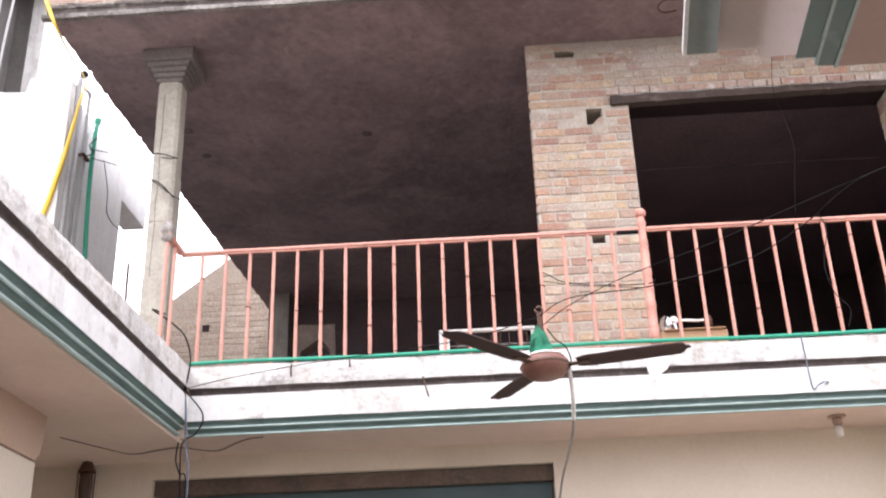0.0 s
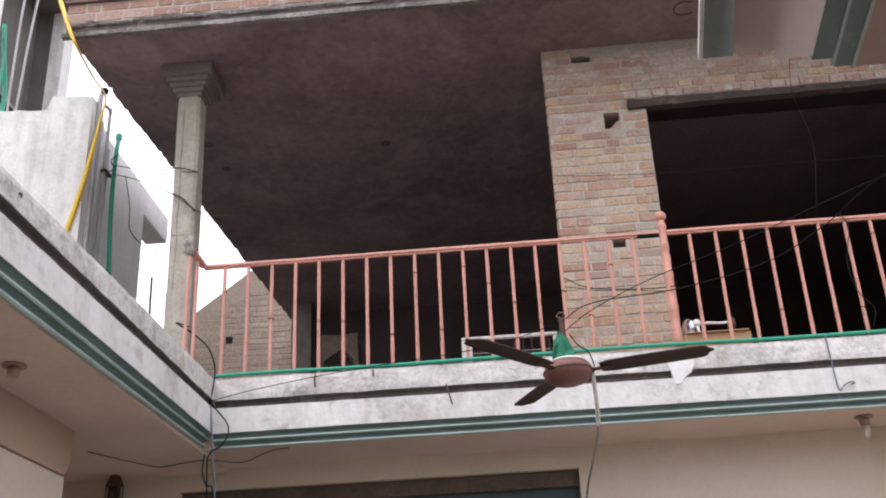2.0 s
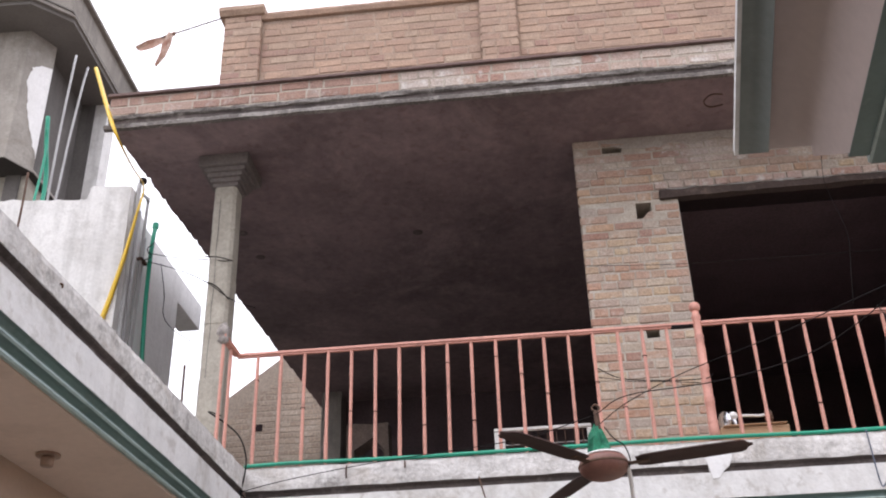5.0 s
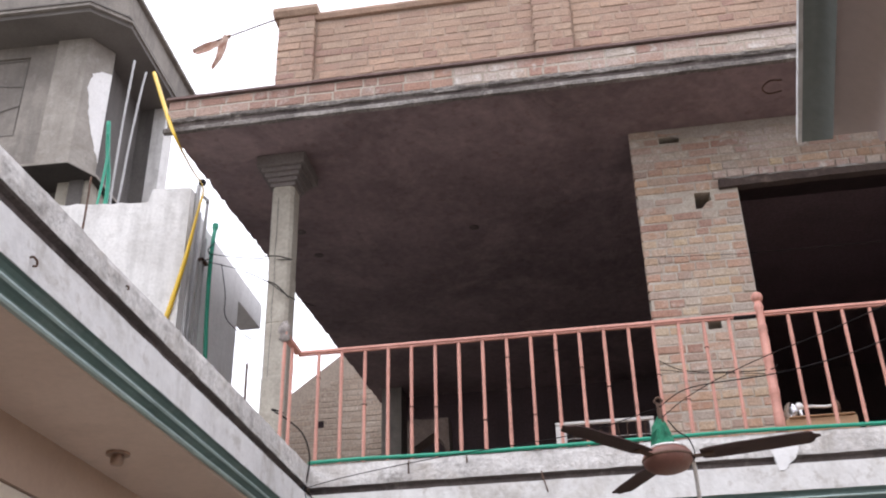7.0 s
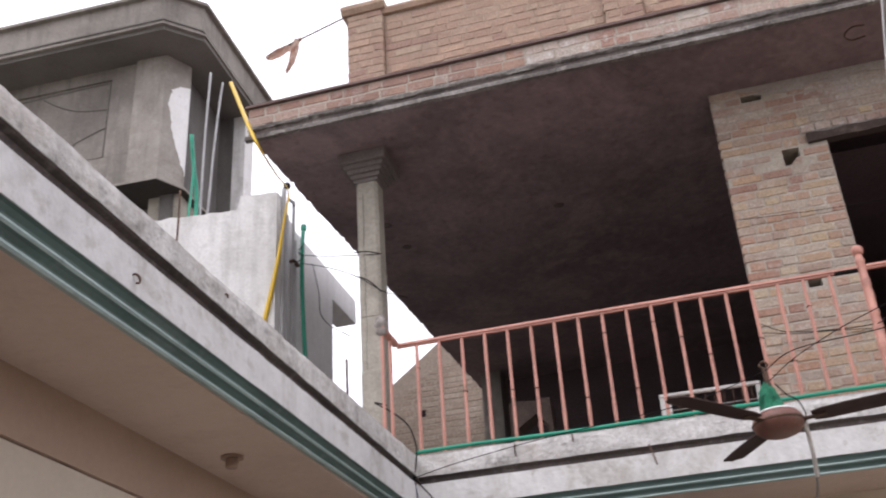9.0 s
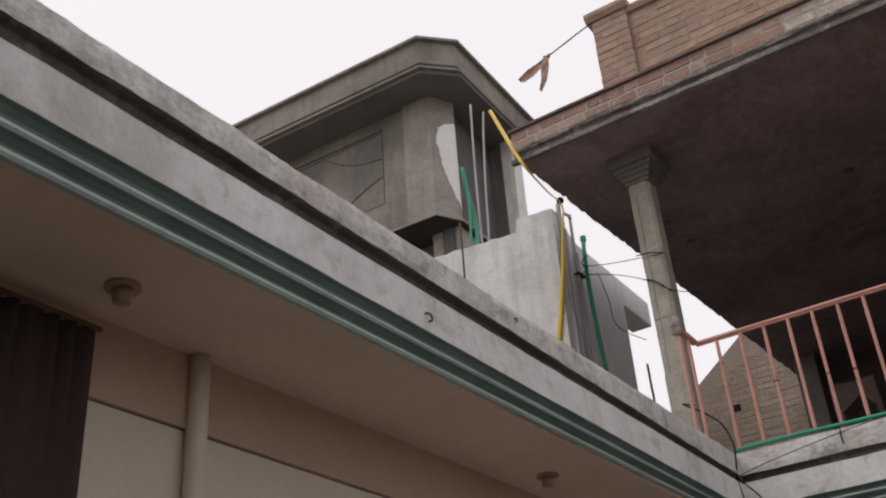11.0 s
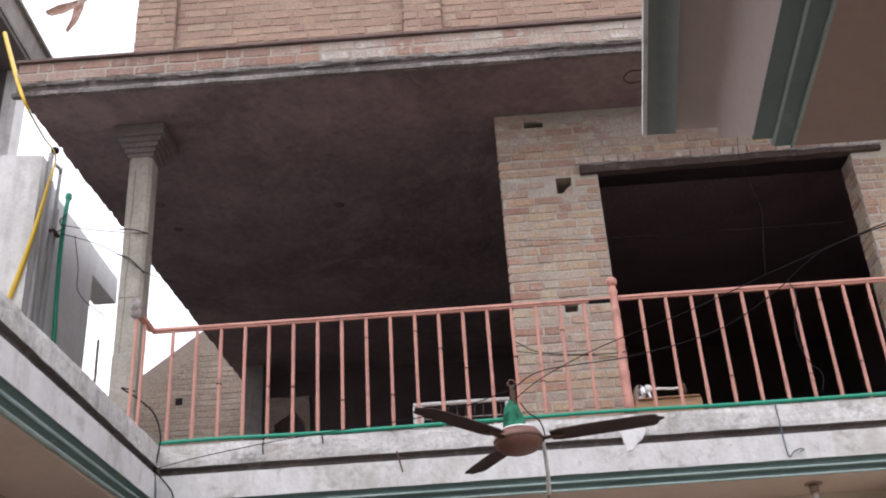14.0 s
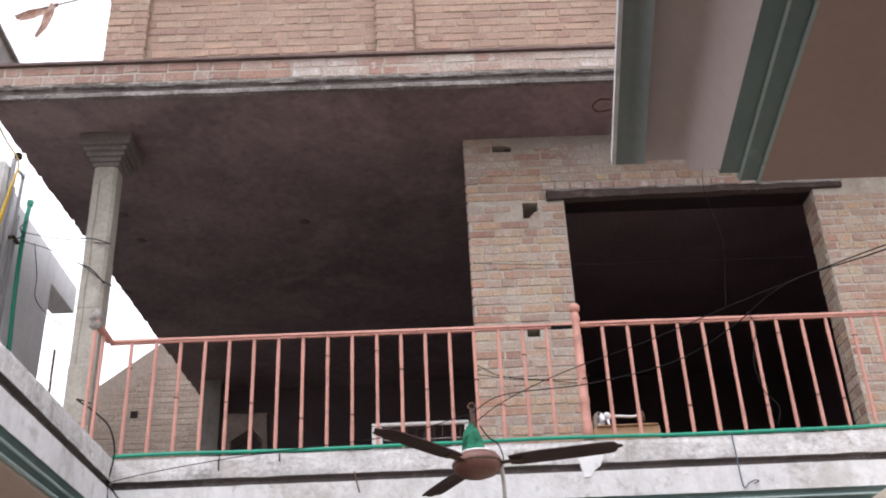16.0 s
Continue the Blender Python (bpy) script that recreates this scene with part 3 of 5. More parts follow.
part("drip_edge", prism(strip(EDGE_A, EDGE_B, 2.62), 3.314, 3.338), WHITEWASH, overhang, "white drip edge")
part("moulding", prism(strip(EDGE_D, nudge(EDGE_E, -0.006), 2.67 * SHRINK), 3.308 - HANG, 3.3215), TRIM_DARK, overhang, "sea green moulding")
part("bead", prism(strip(nudge(EDGE_E, -0.0055), nudge(EDGE_E, 0.003), 2.70 * SHRINK), 3.302 - HANG, 3.3215), TRIM_LIGHT, overhang, "pale green bead with light in its colour")
part("moulding", prism(strip(nudge(EDGE_E, 0.0035), nudge(EDGE_F, -0.008), 2.71 * SHRINK), 3.304 - HANG, 3.3215), TRIM_DARK, overhang, "sea green moulding")
part("bead", prism(strip(nudge(EDGE_F, -0.0075), nudge(EDGE_F, 0.002), 2.715 * SHRINK), 3.297 - HANG, 3.3215), TRIM_LIGHT, overhang, "pale green bead with light in its colour")
tagged(link("ceiling_east", prism(strip(nudge(EDGE_F, 0.0025), (3.6, 0.09), 2.71 * SHRINK), 3.30 - HANG, 3.46), SOFFIT_TAN_SHADE), "tan underside of the side slab, shade in its colour", "ceiling", kind="structure")

# ---- upper storey: brick front, rooms behind it, roof ----
UPPER_HOLES = [(1.19, 3.235, FLOOR_Z - 0.02, 5.99), (0.85, 0.975, 5.765, 5.91), (0.80, 0.90, 4.73, 4.80), (0.64, 0.80, 6.412, 6.475)]
upper_wall = tagged(link("wall_upper", grid_wall(0.41, 5.2, FLOOR_Z - 0.02, ROOF_Z, WALL_Y + 0.0052, WALL_Y + 0.25, UPPER_HOLES), MORTAR), "bare brick front wall of the upper storey with a doorless opening", "wall", kind="structure")
tagged(link("wall_veranda", box(0.92, 1.15, WALL_Y + 0.25, 12.8, FLOOR_Z - 0.02, ROOF_Z), DARK_ROOM), "bare wall along the deep veranda, gloom in its colour", "wall", kind="structure")
# extra ceiling sheet, added below the roof to control how dim the room looks
tagged(link("ceiling_room", box(1.151, 4.899, WALL_Y + 0.255, 12.798, ROOF_Z - 0.03, ROOF_Z - 0.004), ROOM_DIM), "added inner room ceiling, its dimness set by colour", "ceiling", kind="structure")
tagged(link("wall_room_east", box(4.9, 5.2, WALL_Y + 0.25, 12.8, FLOOR_Z - 0.02, ROOF_Z), ROOM_DIM), "bare wall inside the dark room, its dimness set by colour", "wall", kind="structure")
tagged(link("wall_back", box(-2.62, 5.2, 12.8, 13.0, FLOOR_Z - 0.02, ROOF_Z), DARK_ROOM), "bare back wall of the upper storey, gloom in its colour", "wall", kind="structure")

rng = random.Random(7)
edge = [(-3.30, FASCIA_Y + 0.03)]
yy = FASCIA_Y + 0.06
while yy < 12.9:
    xx = -3.295 + 0.3 * (yy - 6.4) / 6.4
    bite, run = rng.uniform(0.0, 0.02), rng.uniform(0.05, 0.22)
    edge += [(xx + rng.uniform(-0.008, 0.004), yy), (xx + rng.uniform(-0.008, 0.004), yy + run), (xx + bite, yy + run + 0.01), (xx + bite, yy + run + rng.uniform(0.02, 0.06))]
    yy += run + 0.07
edge = edge[::-1] + [(5.2, FASCIA_Y + 0.03), (5.2, 13.0)]
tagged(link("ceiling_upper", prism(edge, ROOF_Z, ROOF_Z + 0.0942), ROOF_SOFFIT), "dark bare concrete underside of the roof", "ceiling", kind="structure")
roof_edge = tagged(link("roof_edge", box(-3.32, 5.2, FASCIA_Y + 0.0045, FASCIA_Y + 0.24, ROOF_Z + 0.0945, 6.832), MORTAR), "limed brick edge of the flat roof", "roof edge", kind="structure")
part("lip", rough_bar([(FASCIA_Y - 0.014, ROOF_Z - 0.034), (FASCIA_Y + 0.028, ROOF_Z - 0.034), (FASCIA_Y + 0.028, ROOF_Z + 0.012), (FASCIA_Y + 0.0, ROOF_Z + 0.014), (FASCIA_Y - 0.01, ROOF_Z + 0.0)], -3.34, 5.2, "x", 0.03, 0.006, 11.0), DIRTY_EDGE, roof_edge, "thin chipped cement drip")
part("groove", rough_bar([(FASCIA_Y + 0.02, ROOF_Z + 0.0125), (FASCIA_Y + 0.028, ROOF_Z + 0.0125), (FASCIA_Y + 0.028, ROOF_Z + 0.09), (FASCIA_Y + 0.02, ROOF_Z + 0.09)], -3.32, 5.2, "x", 0.05, 0.003, 19.0), GROOVE, roof_edge, "dark mouldy groove, shade deepened by its colour")
part("mortar_bed", rough_bar([(FASCIA_Y + 0.028, ROOF_Z + 0.06), (FASCIA_Y + 0.01, ROOF_Z + 0.062), (FASCIA_Y + 0.0, ROOF_Z + 0.07), (FASCIA_Y - 0.001, ROOF_Z + 0.085), (FASCIA_Y + 0.004, ROOF_Z + 0.104), (FASCIA_Y + 0.028, ROOF_Z + 0.104)], -3.32, 5.2, "x", 0.022, 0.011, 12.0), DIRTY_EDGE, roof_edge, "crumbling mortar bed")
# shadow line along the ledge is painted as the ledge's dark red
part("ledge", rough_bar([(FASCIA_Y - 0.028, 6.834), (FASCIA_Y + 0.06, 6.834), (FASCIA_Y + 0.06, 6.862), (FASCIA_Y - 0.02, 6.862)], -3.34, 5.2, "x", 0.05, 0.004, 13.0), surface("ledge_shadow_red", (0.13, 0.085, 0.075), 0.95, (0.07, 0.05, 0.045), 4.0, 0.8, 0.2, 50, 0.5), roof_edge, "thin projecting brick ledge, shadow line in its colour")
parapet = tagged(link("parapet", box(-2.42, 5.2, FASCIA_Y + 0.0705, FASCIA_Y + 0.18, 6.8625, 7.56), MORTAR_RED), "bare brick roof parapet with shallow piers", "parapet", kind="structure")
PIERS = [(-2.43, -2.115), (-0.28, 0.02), (1.85, 2.15)]
for p0, p1 in PIERS:
    part("pier", box(p0 + 0.006, p1 - 0.006, FASCIA_Y + 0.0245, FASCIA_Y + 0.19, 6.8625, 7.60), MORTAR_RED, parapet)
part("coping", rough_bar([(FASCIA_Y + 0.04, 7.562), (FASCIA_Y + 0.21, 7.562), (FASCIA_Y + 0.21, 7.60), (FASCIA_Y + 0.2, 7.625), (FASCIA_Y + 0.03, 7.625), (FASCIA_Y + 0.022, 7.6)], -2.115, 5.2, "x", 0.06, 0.004, 14.0), BRICK_PARAPET, parapet, "moulded brick coping")
part("cap", rough_bar([(FASCIA_Y + 0.0, 7.602), (FASCIA_Y + 0.22, 7.602), (FASCIA_Y + 0.23, 7.64), (FASCIA_Y + 0.23, 7.675), (FASCIA_Y - 0.03, 7.675), (FASCIA_Y - 0.03, 7.64)], -2.475, -2.085, "x", 0.06, 0.004, 15.0), BRICK_PARAPET, parapet, "stepped brick pier cap")

lintel = tagged(link("lintel", rough_bar([(WALL_Y - 0.035, 5.92), (WALL_Y + 0.05, 5.922), (WALL_Y + 0.05, 5.988), (WALL_Y - 0.04, 5.99)], 1.05, 3.47, "x", 0.03, 0.007, 16.0, [(WALL_Y - 0.035, 5.95), (WALL_Y + 0.05, 5.95), (WALL_Y + 0.05, 5.988), (WALL_Y - 0.03, 5.992)]), CHARRED), "dark weathered lintel over the opening", "lintel", kind="structure")
# near-black matt colour, painted shade for the opening's head and the gable hole
SHADE_BLACK = surface("opening_and_hole_shade", (0.028, 0.02, 0.021), 0.95, (0.02, 0.015, 0.015), 4.0, 0.7, 0.2, 50, 0.4)
SHADE_BLACK.node_tree.nodes["Principled BSDF"].inputs["Specular IOR Level"].default_value = 0.05
part("rear_board", rough_bar([(WALL_Y + 0.062, 5.945), (WALL_Y + 0.27, 5.95), (WALL_Y + 0.27, 5.988), (WALL_Y + 0.062, 5.988)], 1.1, 3.4, "x", 0.1, 0.004, 18.0), SHADE_BLACK, lintel, "rear board coloured black for the opening's shade")
part("cement_bed", rough_bar([(WALL_Y - 0.046, 5.989), (WALL_Y + 0.1, 5.9905), (WALL_Y + 0.1, 6.008), (WALL_Y - 0.025, 6.012)], 1.06, 3.4, "x", 0.018, 0.013, 17.0), ROUGH_CONCRETE, lintel, "pale broken mortar bed")
smear_rng = random.Random(21)
smear = [(0.56, ROOF_Z - 0.003)] + [(0.56 + 0.07 * k + smear_rng.uniform(-0.02, 0.02), 6.51 - min(0.05, 0.02 * k) + smear_rng.uniform(-0.035, 0.035)) for k in range(40)] + [(3.5, ROOF_Z - 0.003)]
part("wall_smear", prism(smear, WALL_Y - 0.0005, WALL_Y + 0.03, "y"), surface("grey_cement_wash", (0.40, 0.37, 0.335), 0.95, (0.29, 0.25, 0.22), 3.0, 0.8, 0.2, 45, 0.6), upper_wall, "grey cement smeared under the roof")


def octagon(half, cx=0.0, cy=0.0, cut=0.55):
    k = half * cut
    return [(cx + a, cy + b) for a, b in ((-k, -half), (k, -half), (half, -k), (half, k), (k, half), (-k, half), (-half, k), (-half, -k))]


def column(name, cx, cy, half, lean, label):
    """A chamfered concrete column with a stepped square head, slightly out of plumb."""
    bm = bmesh.new()
    heights = [(FLOOR_Z - 0.02, 1.0)] + [(j + d, k) for j in (4.12, 4.58, 5.03, 5.47, 5.88) for d, k in ((-0.009, 1.0), (0.0, 0.965), (0.007, 1.006))] + [(6.29, 1.0)]
    rings = []
    for h, k in heights:
        w = k * half * (1.02 - 0.04 * (h - 3.64) / 2.6)
        rings.append([bm.verts.new((x + lean * (h - 6.25) + rng.uniform(-0.003, 0.003), y + rng.uniform(-0.003, 0.003), h)) for x, y in octagon(w, cx, cy, 0.74)])
    for r0, r1 in zip(rings, rings[1:]):
        for k in range(8):
            bm.faces.new((r0[k], r0[(k + 1) % 8], r1[(k + 1) % 8], r1[k]))
    bm.faces.new(rings[0][::-1])
    bm.faces.new(rings[-1])
    shaft = tagged(link(name, bm, CEMENT_LIGHT), label, "column", kind="structure")
    cap_bm = bmesh.new()
    for h0, h1, w in ((6.2905, 6.325, half * 1.12), (6.3255, 6.365, half * 1.34), (6.3655, 6.405, half * 1.57), (6.4055, 6.446, half * 1.82), (6.4465, ROOF_Z - 0.003, half * 2.2)):
        add_box(cap_bm, cx - w, cx + w, cy - w, cy + w, h0, h1, 0.006)
    # cement coloured darker than the shaft for the shade below the roof
    part("capital", cap_bm, surface("shaded_cement_capital", (0.165, 0.146, 0.136), 0.95, (0.1, 0.087, 0.082), 3.0, 0.7, 0.2, 40, 0.5), shaft, "stepped square cement capital, roof shade in its colour")
    return shaft


west_column = column("column_west", -2.506, 7.11, 0.095, -0.008, "pale cement veranda column with a stepped head")
crack_rng = random.Random(31)
crack = [(-2.53 + 0.02 * (4.9 - z) * 0.3 + crack_rng.uniform(-0.006, 0.006), 7.0155, z) for z in (3.8 + 0.17 * k for k in range(15))]
part("crack", tube(crack, 0.0028, 5, 3), CEMENT_DARK, west_column, "thin dark crack")
tagged(link("column_back", box(-2.86, -2.6, 12.4, 12.75, FLOOR_Z - 0.02, ROOF_Z - 0.002), CEMENT), "grey cement column at the back of the veranda", "column", kind="structure")

for hx, hy in ((-2.724, 8.221), (-2.68, 8.706), (-1.076, 8.462)):
    tagged(link("scaffold_hole", lathe([(0.035, -0.006), (0.05, -0.002), (0.05, 0.002)], 9, at=(hx, hy, ROOF_Z)), GROOVE), "dark blocked hole in the roof underside", "hole", kind="structure")

# ---- neighbour's gable far behind ----
GABLE_Y = 13.6
FAR_MORTAR = surface("far_grey_mortar", (0.31, 0.255, 0.205), 0.95, (0.21, 0.17, 0.135), 1.2, 0.8, 0.2, 30, 0.4)
gable = tagged(link("neighbour_gable", prism([(-5.2, 0.0), (-1.7, 0.0), (-1.7, 6.52), (-3.2, 8.02), (-5.2, 6.52)], GABLE_Y + 0.005, GABLE_Y + 0.25, "y"), FAR_MORTAR), "grey-brown brick gable of a house behind", "house wall", kind="structure")

# ---- neighbour's stair room on the terrace ----
top_rng = random.Random(29)
stair_top = [(-3.60, 6.775), (-3.70, 6.788), (-3.80, 6.79), (-3.88, 6.802), (-3.985, 6.81), (-4.0, 6.74), (-4.012, 6.668)]
stair_top += [(-4.1 - 0.09 * k, 6.672 + 0.008 * k + top_rng.uniform(-0.012, 0.012)) for k in range(11)]
stair_room = tagged(link("stair_room_wall", prism([(-7.5, FLOOR_Z - 0.02), (-3.60, FLOOR_Z - 0.02), *stair_top, (-7.5, 6.75)], 7.6, 7.85, "y"), CEMENT_WHITE), "whitewashed cement wall with a stepped top, stained", "wall", kind="structure")
side_bm = prism([(7.86, FLOOR_Z - 0.02), (9.05, FLOOR_Z - 0.02), (9.05, 6.30), (9.75, 6.30), (9.75, 6.58), (8.1, 6.60), (7.86, 6.69)], -3.85, -3.62, "x")
part("side_wall", side_bm, SIDE_WHITE, stair_room, "whitewashed side wall with a projecting lintel, light added by colour")
part("roof", box(-7.5, -3.86, 7.86, 9.6, 6.52, 6.64), CEMENT, stair_room, "flat cement roof")
part("corner_plaster", box(-3.99, -3.83, 7.845, 8.02, FLOOR_Z - 0.02, 6.6), CEMENT_LIGHT, stair_room)

# ---- neighbour's tower room above it ----
TX, TY, TURN = -5.42, 9.0, radians(2.2)
tower = base("tower_room", TX, TY, 6.7)
tower.rotation_euler = (0, 0, TURN)
tagged(tower, "bare grey cement upper room with chamfered overhanging eave", "tower room")
tower["kind"] = "structure"


def tower_part(name, bm, material, label=""):
    ob = link(name, bm, material)
    ob.parent = tower
    ob.matrix_parent_inverse = Matrix.Translation((0, 0, 0))
    if label:
        ob["label"] = label
    return ob


def chamfered(x1, y0, cut, x0=-4.2, y1=1.9):
    return [(x0, y0), (x1 - cut, y0), (x1, y0 + cut), (x1, y1), (x0, y1)]


tower_part("body", prism([(-4.2, 0.05), (-0.5, 0.05), (-0.5, 1.9), (-4.2, 1.9)], 1.56, 3.62), CEMENT, "grey cement wall, water stained")
tower_part("corner_pier", prism([(-0.77, -0.03), (-0.36, -0.03), (-0.18, 0.30), (-0.32, 0.32), (-0.77, 0.32)], 1.56, 3.61), CEMENT_PIER, "plain cement corner pier")
tower_part("band", prism([(-4.2, 0.02), (-0.771, 0.02), (-0.771, 0.049), (-4.2, 0.049)], 1.56, 2.02), CEMENT)
tower_part("band", prism([(-4.2, 0.02), (-0.771, 0.02), (-0.771, 0.049), (-4.2, 0.049)], 3.2, 3.55), CEMENT)
tower_part("band", prism([(-1.13, 0.018), (-0.772, 0.018), (-0.772, 0.049), (-1.13, 0.049)], 2.0205, 3.1995), CEMENT)
tower_part("recess_wall", prism([(-0.499, 0.321), (-0.33, 0.321), (-0.33, 1.479), (-0.499, 1.479)], -2.6, 3.6), CEMENT_DARK, "recessed wall with its shade in the dark colour")
lime_rng = random.Random(23)
lime_edge = [(0.30, 1.72), (0.23, 1.95), (0.15, 2.2), (0.1, 2.45), (0.06, 2.7), (0.09, 2.88), (0.18, 2.97), (0.29, 3.02)]
lime = [(0.308, 3.02), (0.308, 1.72)]
for (u0, h0), (u1, h1) in zip(lime_edge, lime_edge[1:]):
    lime += [(u0 + (u1 - u0) * k / 5 + lime_rng.uniform(-0.014, 0.014), h0 + (h1 - h0) * k / 5) for k in range(5)]
lime_bm = bmesh.new()
sheets = [[lime_bm.verts.new((-0.36 + 0.58 * u + 0.878 * d, -0.03 + 1.062 * u - 0.479 * d, h)) for u, h in lime] for d in (0.006, 0.0)]
lime_bm.faces.new(sheets[0])
lime_bm.faces.new(sheets[1][::-1])
for k in range(len(lime)):
    lime_bm.faces.new((sheets[0][k], sheets[0][k - 1], sheets[1][k - 1], sheets[1][k]))
tower_part("lime_patch", lime_bm, SIDE_WHITE, "whitewashed patch on the pier")
for pts in (((-4.1, 3.12), (-1.16, 3.17)), ((-1.16, 3.17), (-1.16, 2.05)), ((-1.16, 2.05), (-4.1, 2.04))):
    tower_part("relief", tube([(a, 0.046, b) for a, b in pts], 0.008, 6, straight=True), CEMENT_LINE_SHADE, "dark incised border line")
# a raised kite pattern inside the wall panel
for pts in (((-2.1, 3.12), (-1.85, 2.95), (-1.55, 2.82), (-1.15, 2.76)), ((-1.95, 2.05), (-1.62, 2.3), (-1.3, 2.44), (-1.15, 2.48)), ((-2.1, 3.16), (-1.6, 3.17), (-1.14, 3.17))):
    tower_part("relief", tube([(a, 0.045, b) for a, b in pts], 0.009, 6), CEMENT_LINE_SHADE, "dark plaster line")
FLOOR_OUTLINE = [(-4.2, -0.04), (-0.355, -0.04), (-0.165, 0.305), (-0.165, 1.9), (-4.2, 1.9)]
tower_part("floor_slab", prism(FLOOR_OUTLINE, 1.53, 1.559), CEMENT_PIER, "cantilevered floor edge")
# thin black sheet paints the deep shade beneath the floor
tower_part("floor_soffit", prism([(x - 0.01, y + 0.01) for x, y in FLOOR_OUTLINE], 1.5255, 1.5298), surface("floor_underside_shade", (0.05, 0.044, 0.04), 0.95, (0.03, 0.027, 0.025), 2.0, 0.8, 0.2, 40, 0.4), "underside coloured black for its deep shade")
tower_part("lower_room", prism(chamfered(-0.30, 0.55, 0.12), -3.0, 1.5252), CEMENT_DARK)
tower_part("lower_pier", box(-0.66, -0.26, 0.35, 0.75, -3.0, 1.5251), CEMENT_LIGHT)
tower_part("eave_soffit", prism(chamfered(0.19, -0.48, 0.37, y1=1.95), 3.37, 3.4498), CEMENT_LINE_SHADE, "eave underside with shade in its darker colour")
eave = tower_part("eave", prism(chamfered(0.17, -0.5, 0.35, y1=2.0), 3.4505, 3.8848), CEMENT, "chamfered eave band")
tower_part("eave_bead", prism(chamfered(0.215, -0.53, 0.38, y1=2.0), 3.425, 3.449), CEMENT)
tower_part("eave_bead", prism(chamfered(0.185, -0.515, 0.36, y1=2.0), 3.50, 3.52), CEMENT_LINE_SHADE)
tower_part("eave_cap", prism(chamfered(0.23, -0.56, 0.39, y1=2.02), 3.885, 3.925), CEMENT)
tower_part("recess_back", box(-0.48, -0.131, 1.485, 1.73, -2.6, 3.52), CEMENT_DARK, "back of the recess with shade in its colour")
tower_part("side_pier", box(-0.13, 0.045, 1.48, 1.74, -2.6, 3.52), CEMENT_WHITE, "whitewashed side pier")

# ---- brick pieces ----
def brick_mesh(name, length, depth, height, seed):
    r = random.Random(seed)
    bm = bmesh.new()
    c = 0.006
    l, h = length / 2, height / 2
    backs = [bm.verts.new((x, depth, z)) for x, z in ((-l, -h), (l, -h), (l, h), (-l, h))]
    mids = [bm.verts.new((x + r.uniform(-0.003, 0.003), c * 1.2, z + r.uniform(-0.002, 0.002))) for x, z in ((-l, -h), (l, -h), (l, h), (-l, h))]
    fronts = [bm.verts.new((x + r.uniform(-0.005, 0.005), r.uniform(-0.003, 0.003), z + r.uniform(-0.003, 0.003))) for x, z in ((-l + c, -h + c), (l - c, -h + c), (l - c, h - c), (-l + c, h - c))]
    for a, b in ((backs, mids), (mids, fronts)):
        for k in range(4):
            bm.faces.new((a[k], a[(k + 1) % 4], b[(k + 1) % 4], b[k]))
    bm.faces.new(fronts)
    bmesh.ops.recalc_face_normals(bm, faces=bm.faces)
    me = bpy.data.meshes.new(name)
    bm.to_mesh(me)
    bm.free()
    return me


def lay_bricks(owner, material, x0, x1, z0, z1, y, seed, holes=(), course=0.0745, long=0.222, short=0.107, height=0.066, header_rows=0.45, spread=0.002, depth=0.05):
    """Courses of whole and half bricks on a wall face that looks towards -y."""
    r = random.Random(seed)
    longs = [brick_mesh("brick", long, depth, height, seed * 31 + k) for k in range(5)]
    shorts = [brick_mesh("brick", short, depth, height, seed * 37 + k) for k in range(5)]
    for me in longs + shorts:
        me.materials.append(material)
    row, z = 0, z0 + course / 2
    while z + course / 2 <= z1 + 0.01:
        mixed = r.random() < header_rows
        x = x0 - (r.uniform(0.02, 0.1) if row % 2 else 0.0)
        while x < x1 - 0.02:
            half = r.random() < (0.75 if mixed else 0.2)
            size = (short if half else long) + r.uniform(-0.012, 0.012)
            a, b = max(x, x0), min(x + size, x1)
            if x1 - b < 0.06:
                b = x1
            if b - a > 0.03 and not any(h[0] - 0.02 < b - 0.02 and a + 0.02 < h[1] + 0.02 and h[2] < z + 0.02 and z - 0.02 < h[3] for h in holes):
                short_one = (b - a) < 0.17
                me = r.choice(shorts if short_one else longs)
                ob = new("brick", me)
                ob.parent = owner
                ob.matrix_parent_inverse = owner.matrix_world.inverted()
                ob.location = ((a + b) / 2, y + r.uniform(-spread, spread), z + r.uniform(-0.004, 0.004))
                ob.rotation_euler = (r.uniform(-0.015, 0.015), r.uniform(-0.018, 0.018), r.uniform(-0.012, 0.012))
                ob.scale = ((b - a) / (short if short_one else long), 1, r.uniform(0.88, 1.07))
            x = b + r.uniform(0.007, 0.012)
            if b == x1:
                break
        z += course
        row += 1


def brick_row(owner, meshes, r, a, b, z, y, sizes=(0.115, 0.23, 0.23), spread=0.002):
    """One course of a far wall, each brick an object on a shared unit mesh."""
    x = a
    while x < b - 0.05:
        e = min(b, x + r.choice(sizes))
        ob = new("brick", r.choice(meshes))
        ob.parent = owner
        ob.location = ((x + e) / 2, y + r.uniform(-spread, spread), z + r.uniform(-0.003, 0.003))
        ob.scale = (e - x - 0.01, 1, r.uniform(0.92, 1.04))
        x = e


# ---- balcony railing ----
RAIL_Y, RAIL_TOP = 6.46, 4.50


